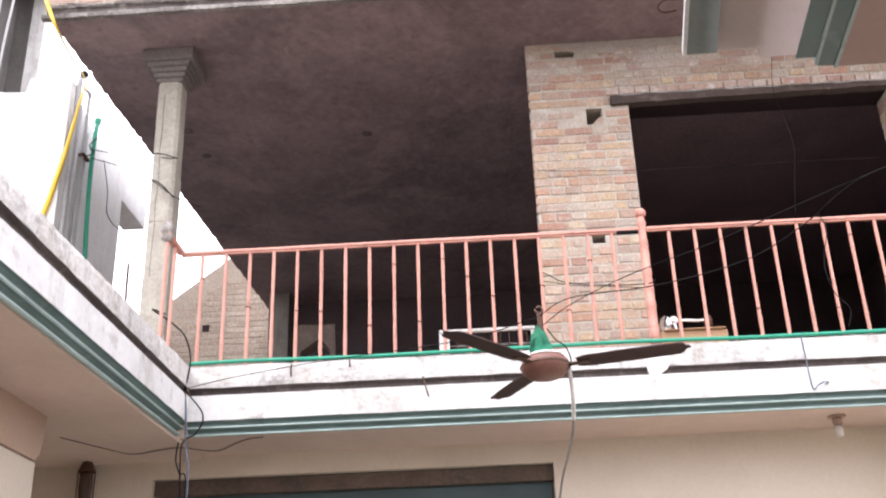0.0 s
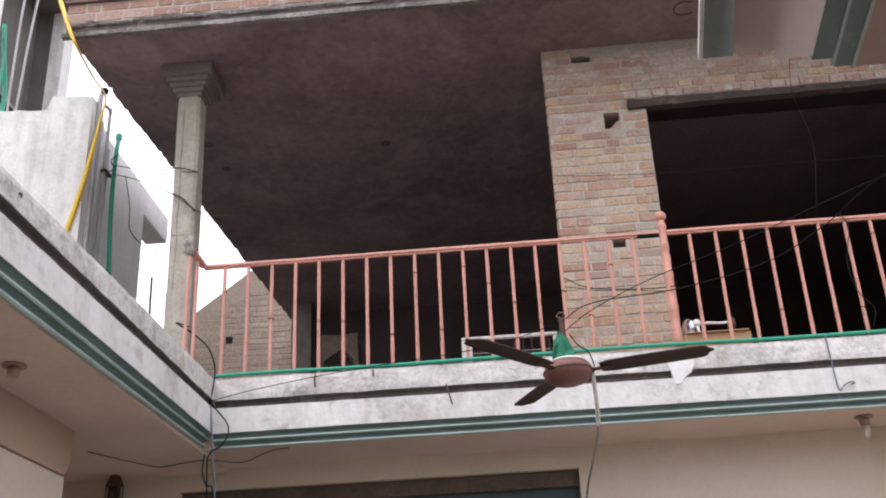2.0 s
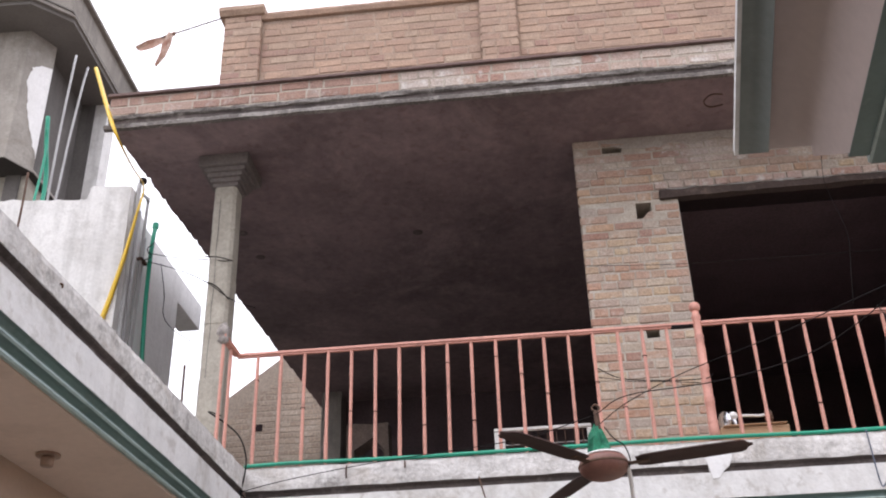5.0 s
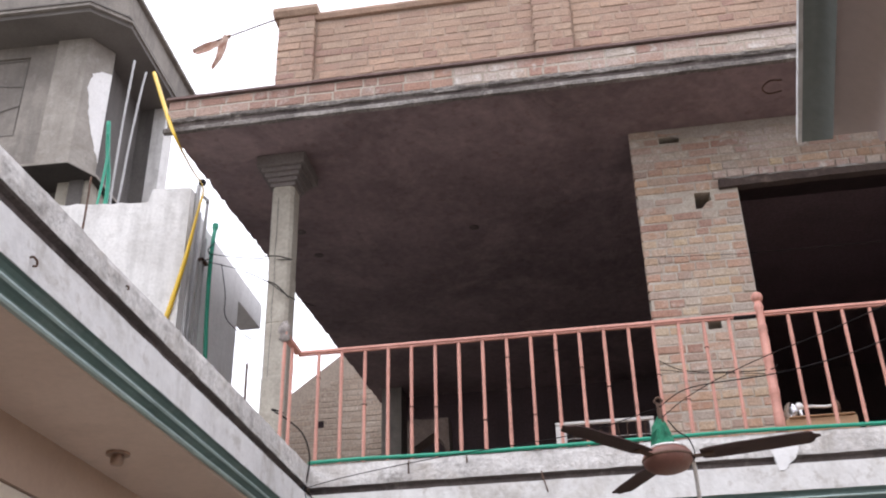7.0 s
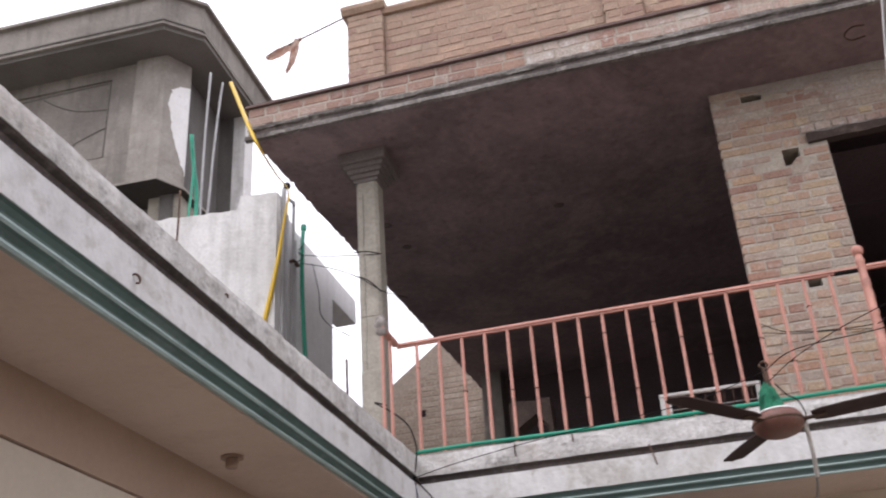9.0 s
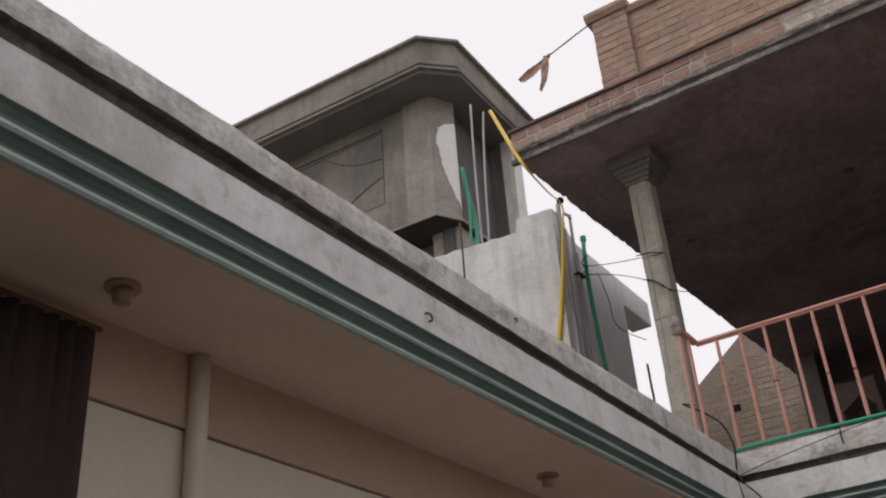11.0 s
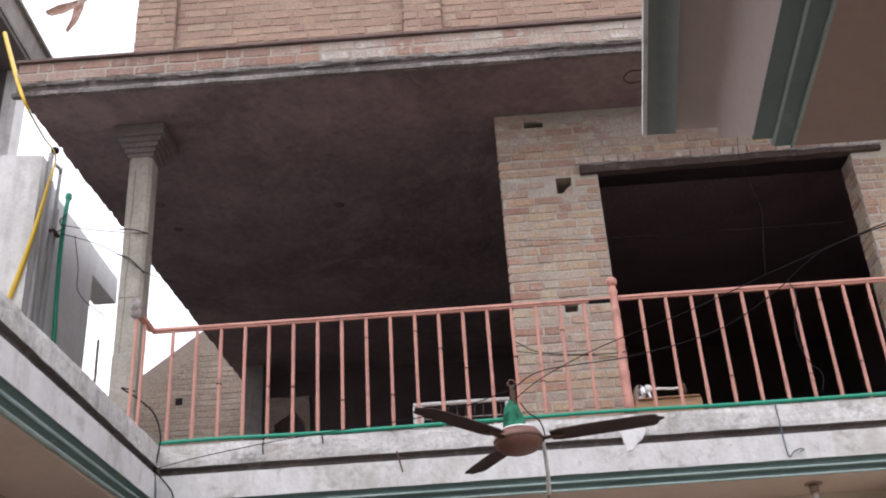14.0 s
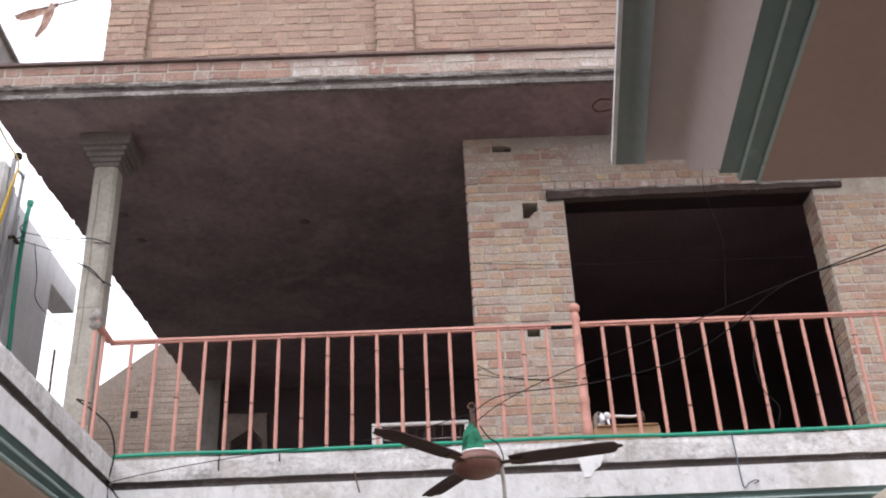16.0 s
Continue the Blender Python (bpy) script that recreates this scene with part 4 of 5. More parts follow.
def baluster_mesh(h0, h1):
    bm = bmesh.new()
    n = 7
    rings = []
    for k in range(n):
        z = h0 + (h1 - h0) * k / (n - 1)
        w = 0.0115 + (0.0015 if k in (1, 5) else 0.0)
        rings.append([bm.verts.new((w * math.cos(a), w * math.sin(a), z)) for a in (2 * math.pi * i / 8 for i in range(8))])
    for r0, r1 in zip(rings, rings[1:]):
        for k in range(8):
            bm.faces.new((r0[k], r0[(k + 1) % 8], r1[(k + 1) % 8], r1[k]))
    bm.faces.new(rings[0][::-1])
    bm.faces.new(rings[-1])
    for h in (h0 + 0.2 * (h1 - h0), h0 + 0.78 * (h1 - h0)):
        lathe([(0.0125, -0.006), (0.0145, -0.003), (0.0145, 0.003), (0.0125, 0.006)], 8, bm, (0, 0, h))
    me = bpy.data.meshes.new("baluster")
    bmesh.ops.recalc_face_normals(bm, faces=bm.faces)
    bm.to_mesh(me)
    bm.free()
    me.materials.append(RAIL_PAINT)
    return me


railing = base("railing", 1.06, RAIL_Y, FLOOR_Z)
tagged(railing, "salmon pink painted metal balcony railing with turned post", "railing")


def rail_profile(y, z):
    return [(y - 0.022, z - 0.012), (y - 0.012, z - 0.016), (y - 0.012, z - 0.026), (y + 0.012, z - 0.026), (y + 0.012, z - 0.016), (y + 0.022, z - 0.012), (y + 0.02, z + 0.004), (y, z + 0.012), (y - 0.02, z + 0.004)]


under(link("top_rail", rough_bar(rail_profile(RAIL_Y, RAIL_TOP), -2.11, 1.035, "x", 0.12, 0.002, 31.0), RAIL_PAINT), railing)
under(link("top_rail", rough_bar(rail_profile(RAIL_Y, RAIL_TOP + 0.004), 1.085, 6.2, "x", 0.12, 0.002, 32.0), RAIL_PAINT), railing)
under(link("top_rail", rough_bar([(-2.13, RAIL_TOP - 0.022), (-2.09, RAIL_TOP - 0.022), (-2.088, RAIL_TOP + 0.004), (-2.11, RAIL_TOP + 0.012), (-2.132, RAIL_TOP + 0.004)], 6.10, 6.438, "y", 0.1, 0.002, 33.0), RAIL_PAINT), railing)
long_baluster = baluster_mesh(3.655, RAIL_TOP - 0.026)
spots_x = [-1.962 + 0.1655 * k for k in range(18)] + [1.236 + 0.1715 * k for k in range(24)]
brng = random.Random(4)
for x in spots_x:
    b = new("baluster", long_baluster)
    b.location = (x, RAIL_Y + brng.uniform(-0.003, 0.003), 0)
    b.rotation_euler = (0, brng.uniform(-0.0006, 0.0006), brng.uniform(0, 3))
    under(b, railing)
for y in (6.13, 6.30):
    b = new("baluster", long_baluster)
    b.location = (-2.11, y, 0)
    under(b, railing)
tie_rng = random.Random(12)
for x in tie_rng.sample(spots_x[:30], 20):
    z = tie_rng.uniform(3.85, 4.38)
    under(link("wire_tie", tube([(x + 0.0145 * math.cos(a), RAIL_Y + 0.0145 * math.sin(a), z + 0.003 * math.sin(a * 0.5)) for a in (0.9 * k for k in range(9))], 0.003, 5, 3), BLACK_WIRE, True), railing)
post_profile = [(0.034, 0.0), (0.034, 0.12), (0.030, 0.13), (0.036, 0.14), (0.030, 0.15), (0.031, 0.27), (0.036, 0.28), (0.030, 0.292), (0.036, 0.304), (0.030, 0.316), (0.033, 0.42), (0.028, 0.5), (0.034, 0.512), (0.028, 0.524), (0.034, 0.536), (0.028, 0.548), (0.030, 0.66), (0.026, 0.70), (0.033, 0.715), (0.026, 0.73), (0.032, 0.745), (0.026, 0.76), (0.027, 0.87), (0.033, 0.885), (0.027, 0.90), (0.022, 0.93)]
newel = link("newel_post", lathe(post_profile, 14, at=(1.06, RAIL_Y, 3.656)), RAIL_PAINT, True)
newel["label"] = "thick turned post with rings"
under(newel, railing)
ball = [(0.039 * math.sin(math.pi * k / 8), 0.039 - 0.039 * math.cos(math.pi * k / 8)) for k in range(1, 8)]
under(link("ball_finial", lathe(ball, 14, at=(1.06, RAIL_Y, 4.578)), RAIL_PAINT, True), railing)
under(link("tape", tube([(0.885, RAIL_Y - 0.006, RAIL_TOP - 0.018), (0.95, RAIL_Y - 0.006, RAIL_TOP - 0.02), (1.03, RAIL_Y - 0.006, RAIL_TOP - 0.018)], 0.0165, 8), BLACK_WIRE), railing)["label"] = "black tape round the rail"

rag_bm = lathe([(0.012, -0.05), (0.03, -0.04), (0.036, -0.02), (0.028, 0.0), (0.04, 0.02), (0.044, 0.045), (0.034, 0.07), (0.026, 0.085), (0.01, 0.1)], 14, at=(-2.112, 6.125, 4.49))
for v in rag_bm.verts:
    q = v.co * 38
    v.co += Vector((noise.noise(q), noise.noise(q + Vector((5, 1, 2))), noise.noise(q + Vector((2, 7, 4))) * 0.6)) * 0.02
tagged(link("rag", rag_bm, surface("grey_rag", (0.34, 0.31, 0.285), 0.95, (0.12, 0.105, 0.097), 20.0, 0.8, 0.2, 90, 0.4), True), "grey rag knotted round the end of the rail", "rag")

TAPED_WIRE = surface("worn_brown_cable", (0.24, 0.215, 0.2), 0.6, (0.4, 0.38, 0.36), 14.0, 0.7, 0.2, 60, 0.1)

# ---- hoses, pipes and cables on the front ----
hose_pts = [(-1.99, 6.405, 3.672), (-1.93, 6.40, 3.676)] + [(x, 6.402 + 0.004 * math.sin(x * 5), 3.676 + 0.005 * math.sin(x * 2.3)) for x in [-1.6 + 0.4 * k for k in range(19)]]
cable("garden_hose", hose_pts, 0.0135, GREEN_PLASTIC, "green plastic hose laid along the balcony edge", "hose", 8)
bundle = base("cable_bundle", -1.99, 6.36, 2.0)
tagged(bundle, "tangle of black and blue cables in the balcony corner", "cables")
for n, (pts, r, mat) in enumerate((
        ([(-2.03, 6.36, 3.69), (-1.999, 6.345, 3.528), (-1.973, 6.34, 3.376), (-1.96, 6.335, 3.192), (-1.942, 6.335, 3.047), (-1.927, 6.335, 2.9), (-1.94, 6.34, 2.3), (-1.95, 6.34, 1.6)], 0.0065, BLUE_WIRE),
        ([(-1.982, 6.33, 3.481), (-1.93, 6.33, 3.418), (-1.864, 6.33, 3.332), (-1.857, 6.33, 3.258), (-1.901, 6.33, 3.188), (-1.965, 6.33, 3.149), (-1.982, 6.33, 3.05), (-1.96, 6.335, 2.6), (-1.96, 6.34, 2.0)], 0.005, BLACK_WIRE),
        ([(-2.001, 6.33, 3.141), (-2.01, 6.33, 3.034), (-1.98, 6.33, 2.944), (-1.936, 6.33, 2.871), (-1.95, 6.34, 2.2)], 0.0045, BLACK_WIRE),
        ([(-1.989, 6.335, 3.47), (-2.0, 6.33, 3.423), (-1.995, 6.335, 3.37)], 0.016, BLACK_WIRE),
        ([(-2.35, 6.9, 4.23), (-2.246, 6.34, 4.049), (-2.129, 6.33, 3.964), (-2.016, 6.33, 3.856), (-1.964, 6.33, 3.716), (-1.965, 6.33, 3.601), (-1.983, 6.335, 3.508), (-1.99, 6.335, 3.46)], 0.0055, BLACK_WIRE),
        ([(-1.996, 6.33, 3.471), (-2.056, 6.33, 3.486), (-2.1, 6.33, 3.467), (-2.12, 6.33, 3.491), (-2.083, 6.33, 3.499)], 0.0045, BLACK_WIRE))):
    under(link("cable", tube(pts, r, 6), mat, True), bundle)
cable("ceiling_cable", [(-2.706, 6.19, 3.172), (-2.5, 6.6, 3.168), (-2.412, 6.72, 3.172), (-2.2, 6.62, 3.168), (-2.06, 6.6, 3.17), (-1.89, 6.81, 3.19), (-1.7, 6.62, 3.192), (-1.6, 6.52, 3.19), (-1.5, 6.5, 3.192)], 0.003, BLACK_WIRE, "thin black cable along the cream ceiling")
cable("support_cable", [(0.25, 5.2, 3.45), (-0.196, 5.700, 3.507), (-1.108, 6.300, 3.618), (-1.696, 6.340, 3.549), (-2.0, 6.35, 3.49)], 0.0028, BLACK_WIRE, "thin cable holding the fan to the balcony corner")
cable("power_cable", [(0.25, 5.2, 3.45), (0.423, 5.100, 3.511), (0.822, 4.800, 3.440), (1.156, 4.400, 3.380), (1.347, 4.100, 3.406), (1.478, 3.700, 3.419), (1.714, 3.300, 3.351), (1.96, 2.42, 3.13), (2.03, 2.25, 3.098)], 0.0028, BLACK_WIRE, "black cable slung across the courtyard to the fan")
cable("power_cable", [(0.27, 5.2, 3.40), (0.420, 5.100, 3.474), (0.702, 4.900, 3.539), (1.063, 4.500, 3.526), (1.333, 4.000, 3.468), (1.508, 3.650, 3.417), (1.719, 3.300, 3.370), (1.98, 2.42, 3.14), (2.06, 2.25, 3.098)], 0.0025, BLACK_WIRE, "black cable slung across the courtyard to the fan")
cable("thin_wire", [(0.367, 7.100, 4.415), (0.507, 7.100, 4.391), (0.632, 7.120, 4.371), (0.878, 7.100, 4.344), (1.058, 6.440, 4.061)], 0.0028, BLACK_WIRE, "thin black wire strung behind the railing")
cable("thin_wire", [(0.419, 7.140, 5.353), (1.147, 7.140, 5.311), (2.190, 7.140, 5.304), (3.016, 7.140, 5.303)], 0.002, BLACK_WIRE, "thin wire strung across the brick pier and opening")
cable("thin_wire", [(0.388, 7.120, 4.501), (0.563, 6.950, 4.330), (0.861, 6.600, 4.156), (1.058, 6.430, 4.090), (1.106, 6.430, 4.116)], 0.0035, BLACK_WIRE, "thin black wire looped from the brick pier to the post")
cable("drop_wire", [(2.364, 7.120, 6.247), (2.315, 7.080, 5.949), (2.345, 7.100, 5.747), (2.412, 7.150, 5.462), (2.364, 7.150, 5.113), (2.330, 7.150, 4.873)], 0.0026, BLACK_WIRE, "thin dark wire hanging in the dark opening")
cable("drop_wire", [(2.240, 6.430, 4.532), (2.272, 6.420, 4.407), (2.214, 6.420, 4.162), (2.243, 6.420, 3.960), (2.327, 6.430, 3.843), (2.295, 6.430, 3.721)], 0.003, BLACK_WIRE, "thin wire trailing down the railing")
cable("blue_wire", [(1.965, 6.44, 3.69), (1.968, 6.392, 3.672), (1.972, 6.385, 3.55), (1.985, 6.39, 3.32), (2.02, 6.385, 3.335), (2.06, 6.38, 3.352), (2.085, 6.38, 3.345), (2.06, 6.382, 3.335)], 0.0042, BLUE_WIRE, "blue wire hooked over the balcony edge")
for pts in (((-0.455, 6.395, 3.515), (-0.44, 6.375, 3.45), (-0.42, 6.38, 3.375)), ((-1.31, 6.392, 3.64), (-1.312, 6.385, 3.6), (-1.31, 6.39, 3.555)), ((-0.93, 6.392, 3.65), (-0.928, 6.388, 3.62), (-0.93, 6.392, 3.6))):
    cable("wire_end", pts, 0.005, RUST, "bent rusty wire end stuck in the balcony edge", "wire", 5)
for pts in (((-1.985, 2.905, 3.365), (-1.968, 2.905, 3.368), (-1.96, 2.92, 3.358), (-1.962, 2.925, 3.342), (-1.966, 2.912, 3.334)), ((-1.985, 3.61, 3.605), (-1.966, 3.61, 3.6), (-1.966, 3.613, 3.585))):
    cable("hook", pts, 0.0045, RUST, "rusty iron hook in the terrace edge", "hook", 6)
cable("ring_hook", [(1.578, 6.684, 6.545), (1.487, 6.679, 6.545), (1.443, 6.767, 6.545), (1.499, 6.840, 6.545), (1.598, 6.822, 6.545)], 0.0055, RUST, "rusty iron ring under the roof edge", "hook")

# ---- ceiling fan hung over the courtyard ----
fan = base("ceiling_fan", 0.268, 5.2, 3.175)
fan.rotation_euler = (radians(-1.5), radians(-2), 0)
tagged(fan, "brown ceiling fan hung from a cable, three dark blades", "ceiling fan")
motor = part("motor", lathe([(0.02, -0.068), (0.06, -0.066), (0.098, -0.052), (0.122, -0.028), (0.128, -0.004), (0.125, 0.018), (0.108, 0.04), (0.075, 0.056), (0.03, 0.062)], 24), FAN_BROWN, fan, "dusty brown motor housing", True)
part("trim_ring", lathe([(0.1275, -0.008), (0.1315, -0.005), (0.1315, 0.003), (0.1275, 0.006)], 24), RUST, motor)
part("top_cap", lathe([(0.101, 0.0455), (0.104, 0.049), (0.088, 0.06), (0.05, 0.068), (0.02, 0.07)], 20), WHITE_WIRE, fan, "dusty white top cap", True)
part("rod", lathe([(0.014, 0.06), (0.014, 0.30)], 10), RUST, fan)
part("hook", tube([(0, 0, 0.29), (0.02, 0, 0.315), (0.0, 0, 0.335), (-0.02, 0, 0.315), (0, 0, 0.295)], 0.006, 6), RUST, fan)
cloth = bmesh.new()
crng = random.Random(11)
levels = [(0.06, 0.062), (0.05, 0.10), (0.042, 0.14), (0.034, 0.175), (0.024, 0.20), (0.016, 0.22)]
rings = [[cloth.verts.new((r * (1 + crng.uniform(-0.3, 0.35)) * math.cos(a) - 0.012, r * (1 + crng.uniform(-0.3, 0.35)) * math.sin(a), h + crng.uniform(-0.012, 0.012))) for a in (2 * math.pi * k / 14 for k in range(14))] for r, h in levels]
for r0, r1 in zip(rings, rings[1:]):
    for k in range(14):
        cloth.faces.new((r0[k], r0[(k + 1) % 14], r1[(k + 1) % 14], r1[k]))
cloth.faces.new(rings[-1])
cloth.faces.new(rings[0][::-1])
part("cloth_wrap", cloth, GREEN_CLOTH, fan, "green cloth tied over the rod")


def fan_blade(turn, lift):
    bm = bmesh.new()
    prof = [(0.17, -0.036, 0.036), (0.22, -0.048, 0.046), (0.35, -0.052, 0.05), (0.55, -0.05, 0.05), (0.69, -0.047, 0.046), (0.712, -0.04, 0.034), (0.724, -0.02, 0.012), (0.748, -0.008, 0.002)]
    top, low = [], []
    for s, a, b in prof:
        sag = -0.012 * (s / 0.7) ** 2
        for row, dz in ((top, 0.003), (low, -0.003)):
            row.append([bm.verts.new((s, w, sag + dz - 0.12 * w - 0.5 * w * w)) for w in (1.35 * a, 0.675 * (a + b), 1.35 * b)])
    for i in range(len(prof) - 1):
        for j in range(2):
            bm.faces.new((top[i][j], top[i + 1][j], top[i + 1][j + 1], top[i][j + 1]))
            bm.faces.new((low[i][j], low[i][j + 1], low[i + 1][j + 1], low[i + 1][j]))
        for j in (0, 2):
            bm.faces.new((top[i][j], low[i][j], low[i + 1][j], top[i + 1][j]))
    for i in (0, -1):
        for j in range(2):
            bm.faces.new((top[i][j], top[i][j + 1], low[i][j + 1], low[i][j]))
    blade = part("blade", bm, FAN_BLADE, fan)
    blade.matrix_basis = pose(0, 0, 0.0, 0, -lift, turn)
    arm = part("blade_iron", add_box(bmesh.new(), 0.10, 0.235, -0.02, 0.02, -0.012, -0.004, 0.002), RUST, blade)
    return arm


for turn, lift in ((-13, 0.0), (-131, 3.0), (110, 5.5)):
    fan_blade(turn, lift)
part("wire_loop", tube([(0.03, -0.02, 0.2), (0.07, -0.03, 0.13), (0.115, -0.03, 0.09), (0.135, -0.03, 0.02), (0.125, -0.03, -0.03)], 0.0035, 6), BLACK_WIRE, fan)
drop = tagged(link("fan_cable", tube([(0.39, 5.19, 3.16), (0.400, 5.250, 3.119), (0.410, 5.350, 3.025), (0.417, 5.500, 2.966)], 0.0115, 8), WHITE_WIRE, True), "white taped cable trailing below the fan to the wall", "cable")
part("lower_run", tube([(0.418, 5.500, 2.972), (0.425, 5.800, 2.952), (0.427, 6.300, 2.951), (0.407, 6.850, 2.881), (0.36, 6.98, 2.6), (0.34, 6.988, 2.3)], 0.0075, 8), TAPED_WIRE, drop, "dark bare run of the cable", True)

# ---- lamp holders under the balconies ----
BAKELITE = surface("tan_bakelite", (0.36, 0.25, 0.19), 0.5, (0.24, 0.16, 0.12), 9.0, 0.5, 0.08, 60, 0.05)


def lamp_holder(x, y, z, bulb):
    lamp = base("lamp_holder", x, y, z)
    tagged(lamp, "brown round lamp holder with a pale bulb" if bulb else "brown round lamp holder on the cream ceiling", "lamp", "ceiling lamp holders")
    part("base_plate", lathe([(0.058, -0.012), (0.056, 0.0)], 18), BAKELITE, lamp)
    part("socket", lathe([(0.03, -0.014), (0.032, -0.03), (0.03, -0.055), (0.027, -0.06)], 14), BAKELITE, lamp, smooth=True)
    if bulb:
        part("bulb", lathe([(0.02, -0.062), (0.026, -0.075), (0.026, -0.125), (0.018, -0.14)], 12), DIRTY_GLASS, lamp, "pale unlit bulb", True)
    return lamp


lamp_holder(-2.36, 4.485, WEST_SOFFIT_Z, False)
lamp_holder(-2.35, 1.787, WEST_SOFFIT_Z, False)
lamp_holder(2.185, 6.66, SOFFIT_Z, True)

lantern = base("lantern", -2.80, 6.90, 2.9)
tagged(lantern, "dark metal lantern hanging in the recess", "lantern")
part("cap", lathe([(0.05, 0.2), (0.062, 0.205), (0.04, 0.26), (0.012, 0.296)], 12), RUST, lantern)
part("glass", lathe([(0.04, 0.02), (0.046, 0.1), (0.042, 0.195)], 12), surface("smoked_glass", (0.11, 0.07, 0.06), 0.25, (0.06, 0.04, 0.035), 6.0, 0.6, 0.1, 50, 0.05), lantern, "smoked brown glass", True)
part("foot", lathe([(0.055, 0.0), (0.05, 0.018)], 12), RUST, lantern)
for a in (45, 135, 225, 315):
    part("bar", tube([(0.058 * math.cos(radians(a)), 0.058 * math.sin(radians(a)), 0.01), (0.06 * math.cos(radians(a)), 0.06 * math.sin(radians(a)), 0.205)], 0.005, 5, straight=True), RUST, lantern)

cable("drain_pipe", [(-2.56, 2.315, 0.0), (-2.56, 2.315, 1.6), (-2.56, 2.315, 3.174)], 0.037, WALL_PAINT, "cream painted round pipe up the side wall", "pipe", 16)
tagged(link("plaster_flap", prism([(5.60, 2.90), (5.67, 2.94), (5.70, 3.06), (5.72, 3.195), (5.63, 3.195), (5.63, 2.97)], -2.66, -2.585, "x"), BEAM_SHADE), "broken plaster hanging at the end of the beam", "plaster", kind="structure")

# ---- things on the balcony floor ----
carton = tagged(link("carton", add_box(bmesh.new(), 1.14, 1.585, 6.68, 6.98, FLOOR_Z - 0.038, 3.832, 0.006), CARTON), "flat brown cardboard carton on the balcony", "carton")
part("flap", rough_bar([(6.655, 3.836), (6.70, 3.834), (6.70, 3.838), (6.655, 3.841)], 1.16, 1.57, "x", 0.1, 0.003), CARTON, carton)
elbow = base("tap_fitting", 1.30, 6.78, 3.836)
tagged(elbow, "white and chrome pipe fitting lying on the carton", "pipe fitting")
part("flange", lathe([(0.02, -0.008), (0.068, -0.006), (0.07, 0.0), (0.06, 0.008), (0.02, 0.02)], 20), CHROME, elbow, "round chrome flange", True)
elbow.children[-1].matrix_basis = pose(-0.105, 0, 0.07, 0, 82, 25)
knob = [(0.029 * math.sin(math.pi * k / 9), -0.029 * math.cos(math.pi * k / 9)) for k in range(1, 9)]
part("knob", lathe(knob, 16), WHITE_PLASTIC, elbow, "white round knob", True)
elbow.children[-1].matrix_basis = pose(-0.05, -0.02, 0.10)
part("arm", tube([(-0.02, -0.02, 0.1), (0.05, -0.025, 0.094), (0.12, -0.02, 0.09), (0.155, -0.02, 0.095)], 0.0095, 8), WHITE_PLASTIC, elbow, "white arm", True)
part("valve", lathe([(0.02, -0.02), (0.045, -0.015), (0.045, 0.01), (0.02, 0.015)], 14), RUST, elbow, "dark round valve wheel")
elbow.children[-1].matrix_basis = pose(0.185, -0.01, 0.085, 0, 80, 10)
part("stem", tube([(-0.05, -0.02, 0.09), (-0.045, -0.02, 0.05), (-0.04, -0.01, 0.0)], 0.014, 8), CHROME, elbow, "", True)
part("stem", tube([(-0.10, 0.0, 0.06), (-0.105, 0.0, 0.03), (-0.105, 0.0, 0.0)], 0.012, 8), CHROME, elbow, "", True)

crate = base("window_frame", 0.0, 6.78, FLOOR_Z - 0.036)
tagged(crate, "white painted window frame with wire grille leaning on the railing", "window frame")
CZ = FLOOR_Z - 0.036
for bx in ((-0.36, 0.30, 6.74, 6.775, 3.924, 3.944), (-0.36, 0.30, 6.74, 6.775, CZ, CZ + 0.03), (-0.36, -0.29, 6.735, 6.778, CZ + 0.031, 3.917), (0.27, 0.30, 6.74, 6.775, CZ + 0.031, 3.917)):
    under(link("frame_bar", box(*bx, 0.004), OLD_WHITE), crate)
for k in range(9):
    under(link("grille_bar", tube([(-0.24 + 0.06 * k, 6.757, CZ + 0.03), (-0.24 + 0.06 * k, 6.757, 3.924)], 0.003, 5, straight=True), RUST), crate)
for z in (3.83,):
    under(link("grille_bar", tube([(-0.29, 6.765, z), (0.27, 6.765, z)], 0.003, 5, straight=True), PIPE_GREY), crate)

# ---- heap and shelf far back in the veranda ----
tagged(link("broken_pier", prism([(-2.14, FLOOR_Z - 0.02), (-2.14, 5.39), (-2.05, 5.405), (-1.9, 5.39), (-1.69, 5.40), (-1.63, FLOOR_Z - 0.02), (-1.70, FLOOR_Z - 0.02), (-1.735, 5.1), (-1.85, 5.24), (-2.06, 5.1), (-2.11, FLOOR_Z - 0.02)], 10.5, 10.75, "y"), surface("dusty_rubble", (0.2, 0.155, 0.128), 0.95, (0.12, 0.093, 0.078), 3.0, 0.8, 0.3, 40, 0.8)), "dim broken masonry pier deep in the veranda", "pier")

# ---- roof: stick with a torn cloth ----
flag = base("torn_flag", -2.43, 6.42, 7.57)
tagged(flag, "torn brown cloth on a thin stick above the parapet", "flag")
under(link("stick", tube([(-2.40, 6.43, 7.585), (-2.414, 6.420, 7.607), (-2.571, 6.420, 7.569), (-2.742, 6.420, 7.517), (-2.972, 6.420, 7.452)], 0.007, 6), RUST, True), flag)


